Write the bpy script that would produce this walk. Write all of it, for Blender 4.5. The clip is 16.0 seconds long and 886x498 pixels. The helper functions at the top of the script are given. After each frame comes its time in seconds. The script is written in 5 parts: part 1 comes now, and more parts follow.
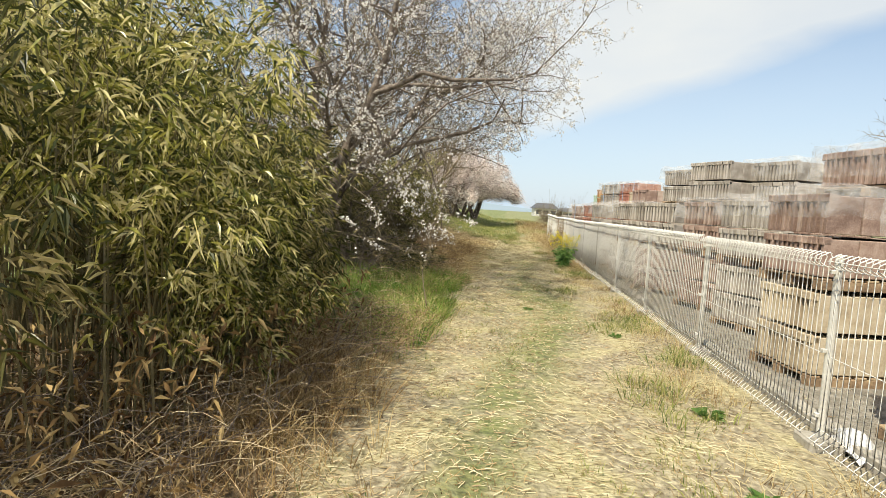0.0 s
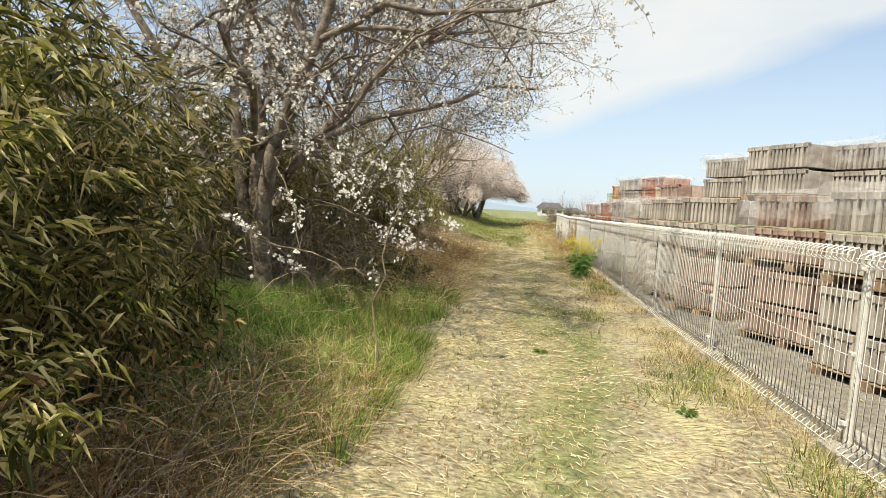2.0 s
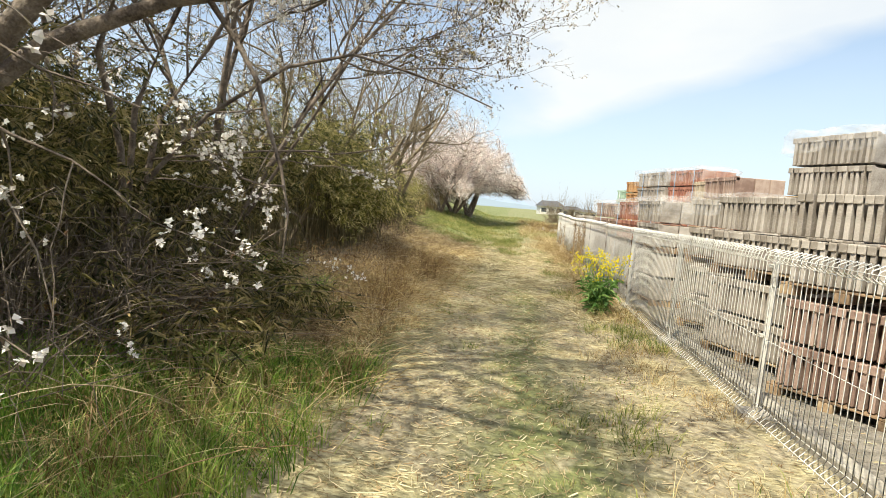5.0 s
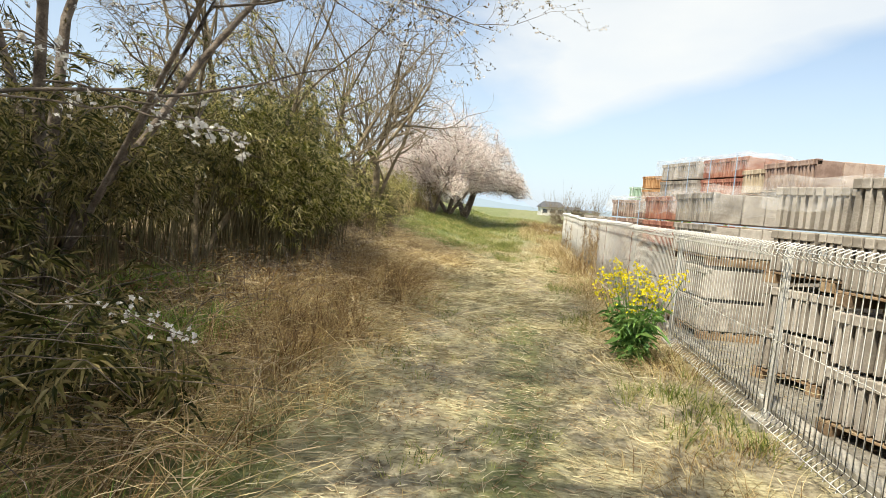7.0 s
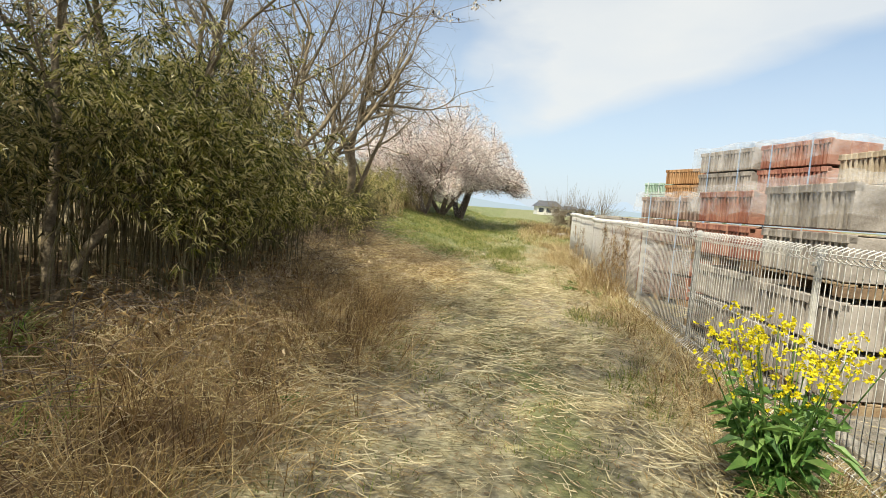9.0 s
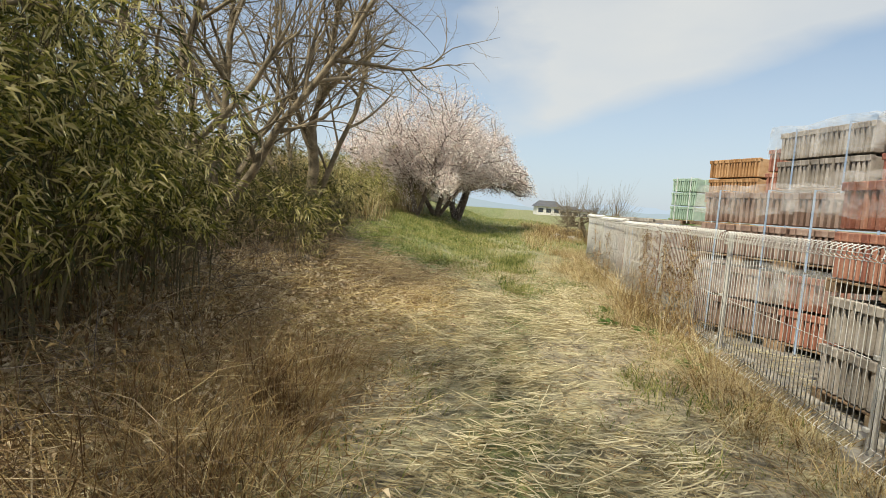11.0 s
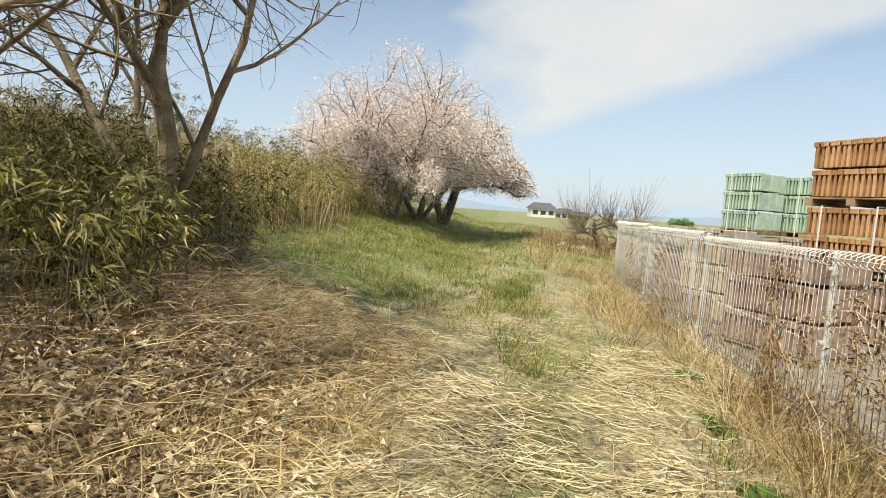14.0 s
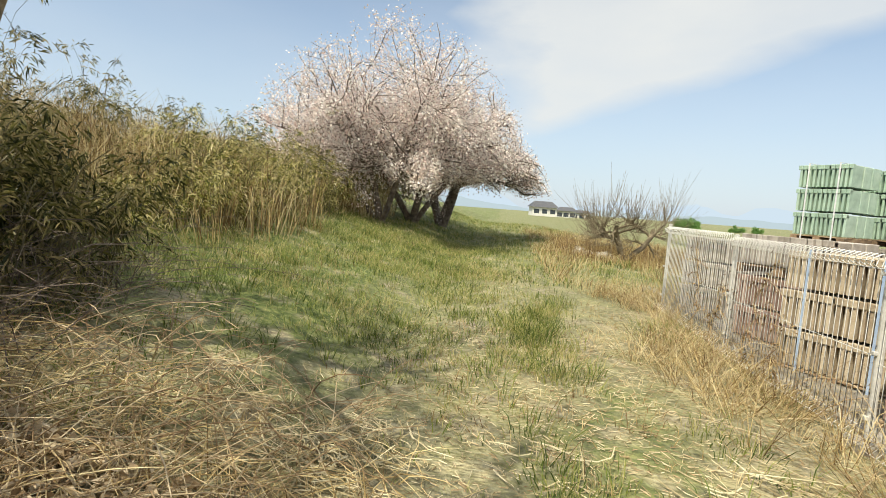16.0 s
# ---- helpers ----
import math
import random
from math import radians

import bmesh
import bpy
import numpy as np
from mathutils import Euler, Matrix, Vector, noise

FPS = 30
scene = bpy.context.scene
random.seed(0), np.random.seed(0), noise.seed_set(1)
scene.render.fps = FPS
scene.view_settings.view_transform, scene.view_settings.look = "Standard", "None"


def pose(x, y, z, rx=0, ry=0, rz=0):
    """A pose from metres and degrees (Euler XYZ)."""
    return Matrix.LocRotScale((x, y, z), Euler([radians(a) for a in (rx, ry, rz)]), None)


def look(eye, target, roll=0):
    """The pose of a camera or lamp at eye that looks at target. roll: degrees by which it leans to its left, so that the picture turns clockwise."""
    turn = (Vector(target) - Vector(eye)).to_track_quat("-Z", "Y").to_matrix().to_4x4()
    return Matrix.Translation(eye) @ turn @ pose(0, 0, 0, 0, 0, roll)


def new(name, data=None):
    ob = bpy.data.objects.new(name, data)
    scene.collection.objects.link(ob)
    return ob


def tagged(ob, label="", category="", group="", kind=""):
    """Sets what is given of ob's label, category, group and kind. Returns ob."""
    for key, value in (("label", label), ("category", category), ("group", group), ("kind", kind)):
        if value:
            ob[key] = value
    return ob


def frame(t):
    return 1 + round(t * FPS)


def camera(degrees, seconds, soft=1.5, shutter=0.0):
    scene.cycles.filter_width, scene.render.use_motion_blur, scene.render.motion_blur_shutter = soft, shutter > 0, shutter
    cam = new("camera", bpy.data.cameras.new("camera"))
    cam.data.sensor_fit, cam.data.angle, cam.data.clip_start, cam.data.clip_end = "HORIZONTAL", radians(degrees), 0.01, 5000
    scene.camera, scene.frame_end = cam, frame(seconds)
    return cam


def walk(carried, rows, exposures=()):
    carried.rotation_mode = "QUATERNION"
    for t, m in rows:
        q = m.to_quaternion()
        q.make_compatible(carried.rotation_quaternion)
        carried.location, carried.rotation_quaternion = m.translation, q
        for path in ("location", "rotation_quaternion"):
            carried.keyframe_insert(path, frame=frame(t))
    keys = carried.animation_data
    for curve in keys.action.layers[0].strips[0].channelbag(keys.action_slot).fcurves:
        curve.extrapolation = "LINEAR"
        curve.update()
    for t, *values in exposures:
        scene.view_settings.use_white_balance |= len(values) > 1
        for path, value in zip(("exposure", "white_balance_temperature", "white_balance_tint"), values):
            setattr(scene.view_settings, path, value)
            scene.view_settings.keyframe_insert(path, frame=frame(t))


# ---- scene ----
cam = camera(82.4, 16.0, soft=0.8)
PATH = [
    (0, (0.248, 0.72, 1.33), (0.003, 2.698, 1.164), 3.3),
    (0.5, (0.272, 1.241, 1.328), (0.014, 3.217, 1.161), 3.3),
    (1, (0.251, 1.785, 1.331), (-0.013, 3.76, 1.161), 3.4),
    (1.5, (0.278, 2.348, 1.298), (0.014, 4.323, 1.13), 3.3),
    (2, (0.269, 2.929, 1.297), (0.004, 4.904, 1.128), 3.4),
    (2.5, (0.252, 3.491, 1.318), (-0.009, 5.467, 1.147), 3.5),
    (3, (0.267, 4.05, 1.347), (0.005, 6.025, 1.175), 3.5),
    (3.5, (0.249, 4.609, 1.362), (-0.012, 6.584, 1.188), 3.6),
    (4, (0.279, 5.172, 1.342), (0.023, 7.147, 1.167), 3.7),
    (4.2, (0.308, 5.379, 1.363), (0.045, 7.353, 1.178), 4.1),
    (6.3, (0.576, 7.882, 1.264), (0.321, 9.858, 1.087), 4.8),
    (6.5, (0.573, 8.074, 1.273), (0.317, 10.05, 1.097), 4.7),
    (7, (0.525, 8.572, 1.267), (0.262, 10.546, 1.088), 4.5),
    (7.5, (0.515, 9.074, 1.257), (0.263, 11.05, 1.077), 4.5),
    (8, (0.498, 9.62, 1.275), (0.245, 11.596, 1.094), 4.4),
    (8.2, (0.478, 9.836, 1.278), (0.223, 11.811, 1.097), 4.2),
    (10.3, (0.184, 12.186, 1.272), (-0.057, 14.164, 1.1), 3.9),
    (10.5, (0.183, 12.452, 1.284), (-0.063, 14.429, 1.104), 3.9),
    (11, (0.188, 13.065, 1.271), (-0.054, 15.043, 1.095), 3.8),
    (11.5, (0.207, 13.65, 1.283), (-0.034, 15.627, 1.108), 3.7),
    (12, (0.2, 14.224, 1.302), (-0.033, 16.203, 1.127), 3.7),
    (12.5, (0.217, 14.817, 1.305), (-0.007, 16.797, 1.131), 3.7),
    (13, (0.184, 15.398, 1.3), (-0.037, 17.378, 1.128), 3.9),
    (13.5, (0.153, 15.975, 1.31), (-0.063, 17.956, 1.141), 4.0),
    (14, (0.094, 16.546, 1.306), (-0.123, 18.527, 1.138), 4.0),
    (14.5, (0.007, 17.106, 1.33), (-0.203, 19.088, 1.162), 4.0),
    (15, (-0.032, 17.656, 1.332), (-0.245, 19.637, 1.167), 4.0),
    (15.5, (-0.072, 18.182, 1.338), (-0.288, 20.163, 1.168), 4.2),
    (16, (-0.089, 18.75, 1.337), (-0.306, 20.73, 1.162), 4.2),
]
walk(cam, [(t, look(eye, target, roll)) for t, eye, target, roll in PATH],
     exposures=[(0, 0.34, 6850, 5), (1.5, 0.36, 6900, 5), (2.5, 0.47, 6900, 5), (4.2, 0.56, 6900, 5), (6.3, 0.52, 6800, 5), (8.2, 0.44, 6800, 5),
                (10.3, 0.14, 6800, 5), (12.5, 0.06, 6900, 5), (13.5, 0.2, 6900, 5), (15, 0.29, 6850, 5), (16, 0.27, 6850, 5)])

# world and light
SUN_ELEV, SUN_FROM = 55.0, (-0.50, -0.866)     # degrees; horizontal direction towards the sun
world = bpy.data.worlds.new("sky")
scene.world = world
world.use_nodes = True
wn, wl = world.node_tree.nodes, world.node_tree.links
sky = wn.new("ShaderNodeTexSky")
sky.sky_type, sky.sun_disc = 'NISHITA', False
sky.sun_elevation = radians(SUN_ELEV)
sky.sun_rotation = math.atan2(SUN_FROM[0], SUN_FROM[1])
sky.air_density, sky.dust_density, sky.ozone_density = 1.0, 0.7, 1.6
SKY_STRENGTH = 0.14
bg = wn["Background"]
bg.inputs["Strength"].default_value = SKY_STRENGTH
geo = wn.new("ShaderNodeTexCoord")


def wmath(op, a, b=None, clamp=False):
    n = wn.new("ShaderNodeMath")
    n.operation, n.use_clamp = op, clamp
    for i, v in enumerate((a, b)):
        if v is None:
            continue
        if isinstance(v, (int, float)):
            n.inputs[i].default_value = v
        else:
            wl.new(v, n.inputs[i])
    return n.outputs[0]


def wdot(vec):
    n = wn.new("ShaderNodeVectorMath")
    n.operation = 'DOT_PRODUCT'
    wl.new(geo.outputs["Generated"], n.inputs[0])
    n.inputs[1].default_value = vec
    return n.outputs["Value"]


cn = wn.new("ShaderNodeTexNoise")
cn.inputs["Scale"].default_value, cn.inputs["Detail"].default_value = 5.0, 8.0
wmap = wn.new("ShaderNodeMapping")
wmap.inputs["Scale"].default_value = (1.0, 1.0, 2.5)
wl.new(geo.outputs["Generated"], wmap.inputs[0])
wl.new(wmap.outputs[0], cn.inputs["Vector"])
wob = wmath('MULTIPLY', wmath('SUBTRACT', cn.outputs[0], 0.5), 0.22)
# a thin sheet of high cloud with one clear edge, fraying out towards the other side
e1 = wmath('MULTIPLY', wmath('ADD', wmath('ADD', wdot((-0.3457, -0.1107, 0.9318)), wmath('MULTIPLY', wob, 0.25)), 0.01), 22.0, True)
e2 = wmath('MULTIPLY', wmath('ADD', wmath('ADD', wdot((0.9966, 0.0169, 0.0810)), wmath('MULTIPLY', wob, 1.6)), 0.10), 4.5, True)
cn2 = wn.new("ShaderNodeTexNoise")
cn2.inputs["Scale"].default_value, cn2.inputs["Detail"].default_value = 2.2, 9.0
wl.new(wmap.outputs[0], cn2.inputs["Vector"])
veil = wmath('MULTIPLY', wmath('MULTIPLY', e1, e2), wmath('ADD', wmath('MULTIPLY', cn2.outputs[0], 0.9), 0.38), True)
thin = wmath('MULTIPLY', wmath('SUBTRACT', 1.0, wmath('ABSOLUTE', wmath('MULTIPLY', wdot((0, 0, 1)), 2.6)), True), 0.55)
cover = wmath('MAXIMUM', veil, wmath('MULTIPLY', cn2.outputs[0], 0.36))
hazecol = wn.new("ShaderNodeMix")
hazecol.data_type = 'RGBA'
wl.new(wmath('MULTIPLY', thin, 1.55, True), hazecol.inputs["Factor"])
wl.new(sky.outputs[0], hazecol.inputs["A"])
hazecol.inputs["B"].default_value = (3.45, 4.15, 5.3, 1)
cloudcol = wn.new("ShaderNodeMix")
cloudcol.data_type = 'RGBA'
wl.new(cover, cloudcol.inputs["Factor"])
wl.new(hazecol.outputs["Result"], cloudcol.inputs["A"])
cloudcol.inputs["B"].default_value = (4.95, 5.05, 5.3, 1)
wl.new(cloudcol.outputs["Result"], bg.inputs["Color"])

sun = new("sun", bpy.data.lights.new("sun", 'SUN'))
sun.data.energy, sun.data.angle, sun.data.color = 5.0, radians(0.9), (1.0, 0.93, 0.79)
ce = math.cos(radians(SUN_ELEV))
sun.matrix_world = look((SUN_FROM[0] * ce * 40, SUN_FROM[1] * ce * 40, math.sin(radians(SUN_ELEV)) * 40), (0, 0, 0))

# ---- materials ----


def mat(name, cols, scale=6.0, rough=0.8, bump=0.15, bscale=None, island=0.0, objrand=0.0, trans=0.0, metal=0.0, fine=1.0):
    """Two-scale noise over a colour ramp; island / objrand vary the value from piece to piece."""
    m = bpy.data.materials.new(name)
    m.use_nodes = True
    n, l = m.node_tree.nodes, m.node_tree.links
    p = n["Principled BSDF"]
    tc = n.new("ShaderNodeTexCoord")
    a = n.new("ShaderNodeTexNoise")
    a.inputs["Scale"].default_value, a.inputs["Detail"].default_value = scale, 6.0
    b = n.new("ShaderNodeTexNoise")
    b.inputs["Scale"].default_value, b.inputs["Detail"].default_value = scale * 9, 4.0
    for t in (a, b):
        l.new(tc.outputs["Object"], t.inputs["Vector"])
    s = n.new("ShaderNodeMath")
    s.operation = 'MULTIPLY_ADD'
    l.new(b.outputs[0], s.inputs[0])
    s.inputs[1].default_value = 0.5 * fine
    l.new(a.outputs[0], s.inputs[2])
    o = n.new("ShaderNodeMath")
    o.operation = 'SUBTRACT'
    l.new(s.outputs[0], o.inputs[0])
    o.inputs[1].default_value = 0.25 * fine
    last = o.outputs[0]
    for amount, node, sock in ((island, "ShaderNodeNewGeometry", "Random Per Island"), (objrand, "ShaderNodeObjectInfo", "Random")):
        if amount:
            g = n.new(node)
            q = n.new("ShaderNodeMath")
            q.operation = 'MULTIPLY_ADD'
            l.new(g.outputs[sock], q.inputs[0])
            q.inputs[1].default_value = amount
            l.new(last, q.inputs[2])
            r = n.new("ShaderNodeMath")
            r.operation = 'SUBTRACT'
            l.new(q.outputs[0], r.inputs[0])
            r.inputs[1].default_value = amount / 2
            last = r.outputs[0]
    ramp = n.new("ShaderNodeValToRGB")
    e = ramp.color_ramp.elements
    e[0].position, e[1].position = 0.28, 0.72
    while len(e) < len(cols):
        e.new(0.5)
    for i, c in enumerate(cols):
        e[i].position = 0.25 + 0.5 * i / max(1, len(cols) - 1)
        e[i].color = (*c, 1)
    l.new(last, ramp.inputs[0])
    l.new(ramp.outputs[0], p.inputs["Base Color"])
    p.inputs["Roughness"].default_value = rough
    p.inputs["Metallic"].default_value = metal
    if bump:
        bn = n.new("ShaderNodeTexNoise")
        bn.inputs["Scale"].default_value, bn.inputs["Detail"].default_value = bscale or scale * 6, 5.0
        l.new(tc.outputs["Object"], bn.inputs["Vector"])
        bm_ = n.new("ShaderNodeBump")
        bm_.inputs["Strength"].default_value, bm_.inputs["Distance"].default_value = bump, 0.03
        l.new(bn.outputs[0], bm_.inputs["Height"])
        l.new(bm_.outputs[0], p.inputs["Normal"])
    if trans:
        tr = n.new("ShaderNodeBsdfTranslucent")
        l.new(ramp.outputs[0], tr.inputs["Color"])
        mx = n.new("ShaderNodeMixShader")
        mx.inputs[0].default_value = trans
        l.new(p.outputs[0], mx.inputs[1])
        l.new(tr.outputs[0], mx.inputs[2])
        l.new(mx.outputs[0], n["Material Output"].inputs["Surface"])
    return m


M_BARK = mat("cherry_bark", [(0.055, 0.04, 0.03), (0.17, 0.135, 0.11), (0.31, 0.26, 0.215)], 9, 0.9, 0.6, 40)
M_PALEBARK = mat("pale_bark", [(0.1, 0.08, 0.05), (0.22, 0.175, 0.115), (0.4, 0.325, 0.22)], 7, 0.9, 0.5, 40)
M_TWIG = mat("dry_twig", [(0.22, 0.14, 0.07), (0.43, 0.31, 0.17), (0.62, 0.51, 0.34)], 9, 0.8, 0.2, island=0.5)
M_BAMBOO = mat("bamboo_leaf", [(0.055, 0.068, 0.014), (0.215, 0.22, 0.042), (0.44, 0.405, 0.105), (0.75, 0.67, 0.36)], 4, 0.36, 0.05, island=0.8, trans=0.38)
# olive copy of the bamboo leaf, darkened so its colour carries the thickets' shade
M_BAMBOO_SHADED = mat("bamboo_leaf_olive_shaded", [(0.034, 0.041, 0.01), (0.11, 0.108, 0.026), (0.22, 0.2, 0.062), (0.42, 0.35, 0.17)], 4, 0.4, 0.05, island=0.8, trans=0.38)
M_CANE = mat("bamboo_cane", [(0.07, 0.06, 0.025), (0.14, 0.12, 0.05), (0.24, 0.2, 0.11)], 10, 0.5, 0.1, island=0.4)
M_GREEN = mat("fresh_grass", [(0.07, 0.11, 0.02), (0.165, 0.215, 0.04), (0.30, 0.32, 0.08), (0.5, 0.44, 0.2)], 1.5, 0.6, 0.0, island=0.6, trans=0.3)
M_LUSH = mat("lush_grass", [(0.05, 0.12, 0.015), (0.13, 0.26, 0.03), (0.26, 0.38, 0.06), (0.42, 0.46, 0.14)], 1.5, 0.55, 0.0, island=0.5, trans=0.35)
M_DRY = mat("dry_grass", [(0.15, 0.085, 0.03), (0.36, 0.25, 0.10), (0.55, 0.43, 0.22), (0.68, 0.57, 0.34)], 2, 0.75, 0.0, island=0.6, trans=0.2)
M_RUST = mat("russet_weeds", [(0.105, 0.055, 0.02), (0.27, 0.17, 0.065), (0.46, 0.335, 0.155)], 2, 0.8, 0.0, island=0.6, trans=0.15)
M_WEED = mat("weed_leaf", [(0.05, 0.11, 0.025), (0.12, 0.22, 0.05), (0.22, 0.32, 0.1)], 5, 0.5, 0.1, island=0.5, trans=0.3)
M_GOLD = mat("golden_stalk", [(0.24, 0.16, 0.06), (0.52, 0.39, 0.17), (0.76, 0.63, 0.36)], 2, 0.7, 0.0, island=0.6)
M_STRAW = mat("cut_straw", [(0.25, 0.195, 0.095), (0.45, 0.385, 0.22), (0.66, 0.585, 0.39)], 2, 0.7, 0.0, island=0.6)
M_DEADLEAF = mat("dead_leaf", [(0.27, 0.18, 0.09), (0.52, 0.4, 0.25), (0.74, 0.63, 0.46)], 5, 0.8, 0.1, island=0.7)
M_PETAL = mat("cherry_petal", [(0.74, 0.58, 0.54), (0.88, 0.79, 0.745), (0.93, 0.89, 0.855)], 3, 0.6, 0.0, island=0.6, trans=0.3)
M_PETALW = mat("white_petal", [(0.72, 0.66, 0.62), (0.85, 0.82, 0.79), (0.9, 0.88, 0.86)], 3, 0.6, 0.0, island=0.4, trans=0.25)
M_BUD = mat("leaf_bud", [(0.13, 0.07, 0.03), (0.2, 0.17, 0.05)], 5, 0.7, 0.0, island=0.5)
M_YELLOW = mat("rape_petal", [(0.8, 0.66, 0.015), (0.9, 0.82, 0.04)], 5, 0.6, 0.0, island=0.4, trans=0.25)
M_RAPELEAF = mat("rape_leaf", [(0.07, 0.17, 0.04), (0.17, 0.33, 0.08), (0.3, 0.45, 0.14)], 5, 0.5, 0.1, island=0.5, trans=0.35)
M_WIRE = mat("white_coated_wire", [(0.74, 0.72, 0.68), (0.86, 0.85, 0.82)], 8, 0.45, 0.05)
M_POST = mat("dull_galvanised_steel", [(0.4, 0.38, 0.35), (0.58, 0.565, 0.53), (0.7, 0.69, 0.66)], 5, 0.45, 0.05)
M_CONC = mat("weathered_concrete", [(0.22, 0.2, 0.17), (0.4, 0.37, 0.32), (0.5, 0.47, 0.42)], 4, 0.9, 0.3)
M_PALLET = mat("pallet_wood", [(0.12, 0.08, 0.05), (0.3, 0.2, 0.12), (0.42, 0.32, 0.2)], 6, 0.85, 0.2, objrand=0.3)
TILE = {
    "brown": mat("clay_tile_brown", [(0.22, 0.14, 0.11), (0.35, 0.245, 0.2), (0.47, 0.36, 0.3)], 8, 0.7, 0.15, objrand=0.4),
    "grey": mat("clay_tile_grey", [(0.27, 0.235, 0.2), (0.42, 0.375, 0.33), (0.54, 0.49, 0.44)], 8, 0.7, 0.15, objrand=0.4),
    "beige": mat("clay_tile_beige", [(0.32, 0.25, 0.17), (0.5, 0.41, 0.29), (0.6, 0.52, 0.4)], 8, 0.7, 0.15, objrand=0.4),
    "red": mat("clay_tile_red", [(0.27, 0.1, 0.07), (0.42, 0.19, 0.13), (0.52, 0.28, 0.2)], 8, 0.65, 0.15, objrand=0.4),
    "orange": mat("clay_tile_orange", [(0.31, 0.155, 0.06), (0.48, 0.27, 0.125), (0.6, 0.375, 0.2)], 8, 0.65, 0.15, objrand=0.4),
    "green": mat("glazed_tile_green", [(0.28, 0.39, 0.3), (0.4, 0.53, 0.415), (0.5, 0.62, 0.5)], 8, 0.45, 0.1, objrand=0.35),
}
M_STRAP = mat("blue_strap", [(0.25, 0.36, 0.55), (0.45, 0.55, 0.7)], 6, 0.4, 0.0)
M_WSTRAP = mat("white_strap", [(0.6, 0.6, 0.6), (0.75, 0.75, 0.75)], 6, 0.4, 0.0)


def film_material():
    m = bpy.data.materials.new("plastic_film")
    m.use_nodes = True
    n, l = m.node_tree.nodes, m.node_tree.links
    p = n["Principled BSDF"]
    p.inputs["Base Color"].default_value = (0.72, 0.7, 0.68, 1)
    p.inputs["Roughness"].default_value = 0.22
    t = n.new("ShaderNodeBsdfTransparent")
    mx = n.new("ShaderNodeMixShader")
    no = n.new("ShaderNodeTexNoise")
    no.inputs["Scale"].default_value, no.inputs["Detail"].default_value = 7.0, 6.0
    tc = n.new("ShaderNodeTexCoord")
    l.new(tc.outputs["Object"], no.inputs["Vector"])
    r = n.new("ShaderNodeMapRange")
    r.inputs[1].default_value, r.inputs[2].default_value = 0.35, 0.75
    r.inputs[3].default_value, r.inputs[4].default_value = 0.06, 0.36
    l.new(no.outputs[0], r.inputs[0])
    l.new(r.outputs[0], mx.inputs[0])
    b = n.new("ShaderNodeBump")
    b.inputs["Strength"].default_value, b.inputs["Distance"].default_value = 0.8, 0.05
    l.new(no.outputs[0], b.inputs["Height"])
    l.new(b.outputs[0], p.inputs["Normal"])
    l.new(t.outputs[0], mx.inputs[1])
    l.new(p.outputs[0], mx.inputs[2])
    l.new(mx.outputs[0], n["Material Output"].inputs["Surface"])
    return m


M_FILM = film_material()

# ---- geometry helpers ----
rng = np.random.default_rng(7)


def part(name, bm, material, parent, label=""):
    me = bpy.data.meshes.new(name)
    bm.to_mesh(me)
    bm.free()
    me.materials.append(material)
    ob = new(name, me)
    ob.parent = parent
    return tagged(ob, label)


def empty(name, at=(0, 0, 0)):
    ob = new(name)
    ob.location = at
    ob.empty_display_size = 0.1
    return ob


def raw_mesh(name, V, F, material, smooth=False):
    """Mesh from vertex array and an (n, k) face array."""
    me = bpy.data.meshes.new(name)
    V, F = np.asarray(V, np.float32).reshape(-1, 3), np.asarray(F, np.int32)
    k = F.shape[1]
    me.vertices.add(len(V))
    me.vertices.foreach_set("co", V.ravel())
    me.loops.add(F.size)
    me.loops.foreach_set("vertex_index", F.ravel())
    me.polygons.add(len(F))
    me.polygons.foreach_set("loop_start", np.arange(len(F), dtype=np.int32) * k)
    me.polygons.foreach_set("use_smooth", np.full(len(F), smooth))
    me.update(calc_edges=True)
    me.materials.append(material)
    return me


def raw(name, V, F, material, parent=None, label="", smooth=False):
    ob = new(name, raw_mesh(name, V, F, material, smooth))
    ob.parent = parent
    return tagged(ob, label)


def unit(v):
    return v / np.maximum(np.linalg.norm(v, axis=-1, keepdims=True), 1e-9)


def leaves_vf(base, along, length, width, fold=0.25, droop=0.2):
    """Folded lance-shaped leaves: four points each, two triangles."""
    n = len(base)
    along = unit(along)
    ref = unit(rng.normal(size=(n, 3)) * 0.5 + (0, 0, 1))
    side = unit(np.cross(along, ref))
    up = np.cross(side, along)
    L, W = np.asarray(length).reshape(-1, 1) * np.ones((n, 1)), np.asarray(width).reshape(-1, 1) * np.ones((n, 1))
    mid = base + along * L * 0.4
    tip = base + along * L - np.array((0, 0, 1)) * L * droop
    V = np.stack([base, mid + side * W / 2 + up * W * fold, tip, mid - side * W / 2 + up * W * fold], 1).reshape(-1, 3)
    i = np.arange(n)[:, None] * 4
    F = np.concatenate([i + (0, 1, 2), i + (0, 2, 3)], 1).reshape(-1, 3)
    return V, F


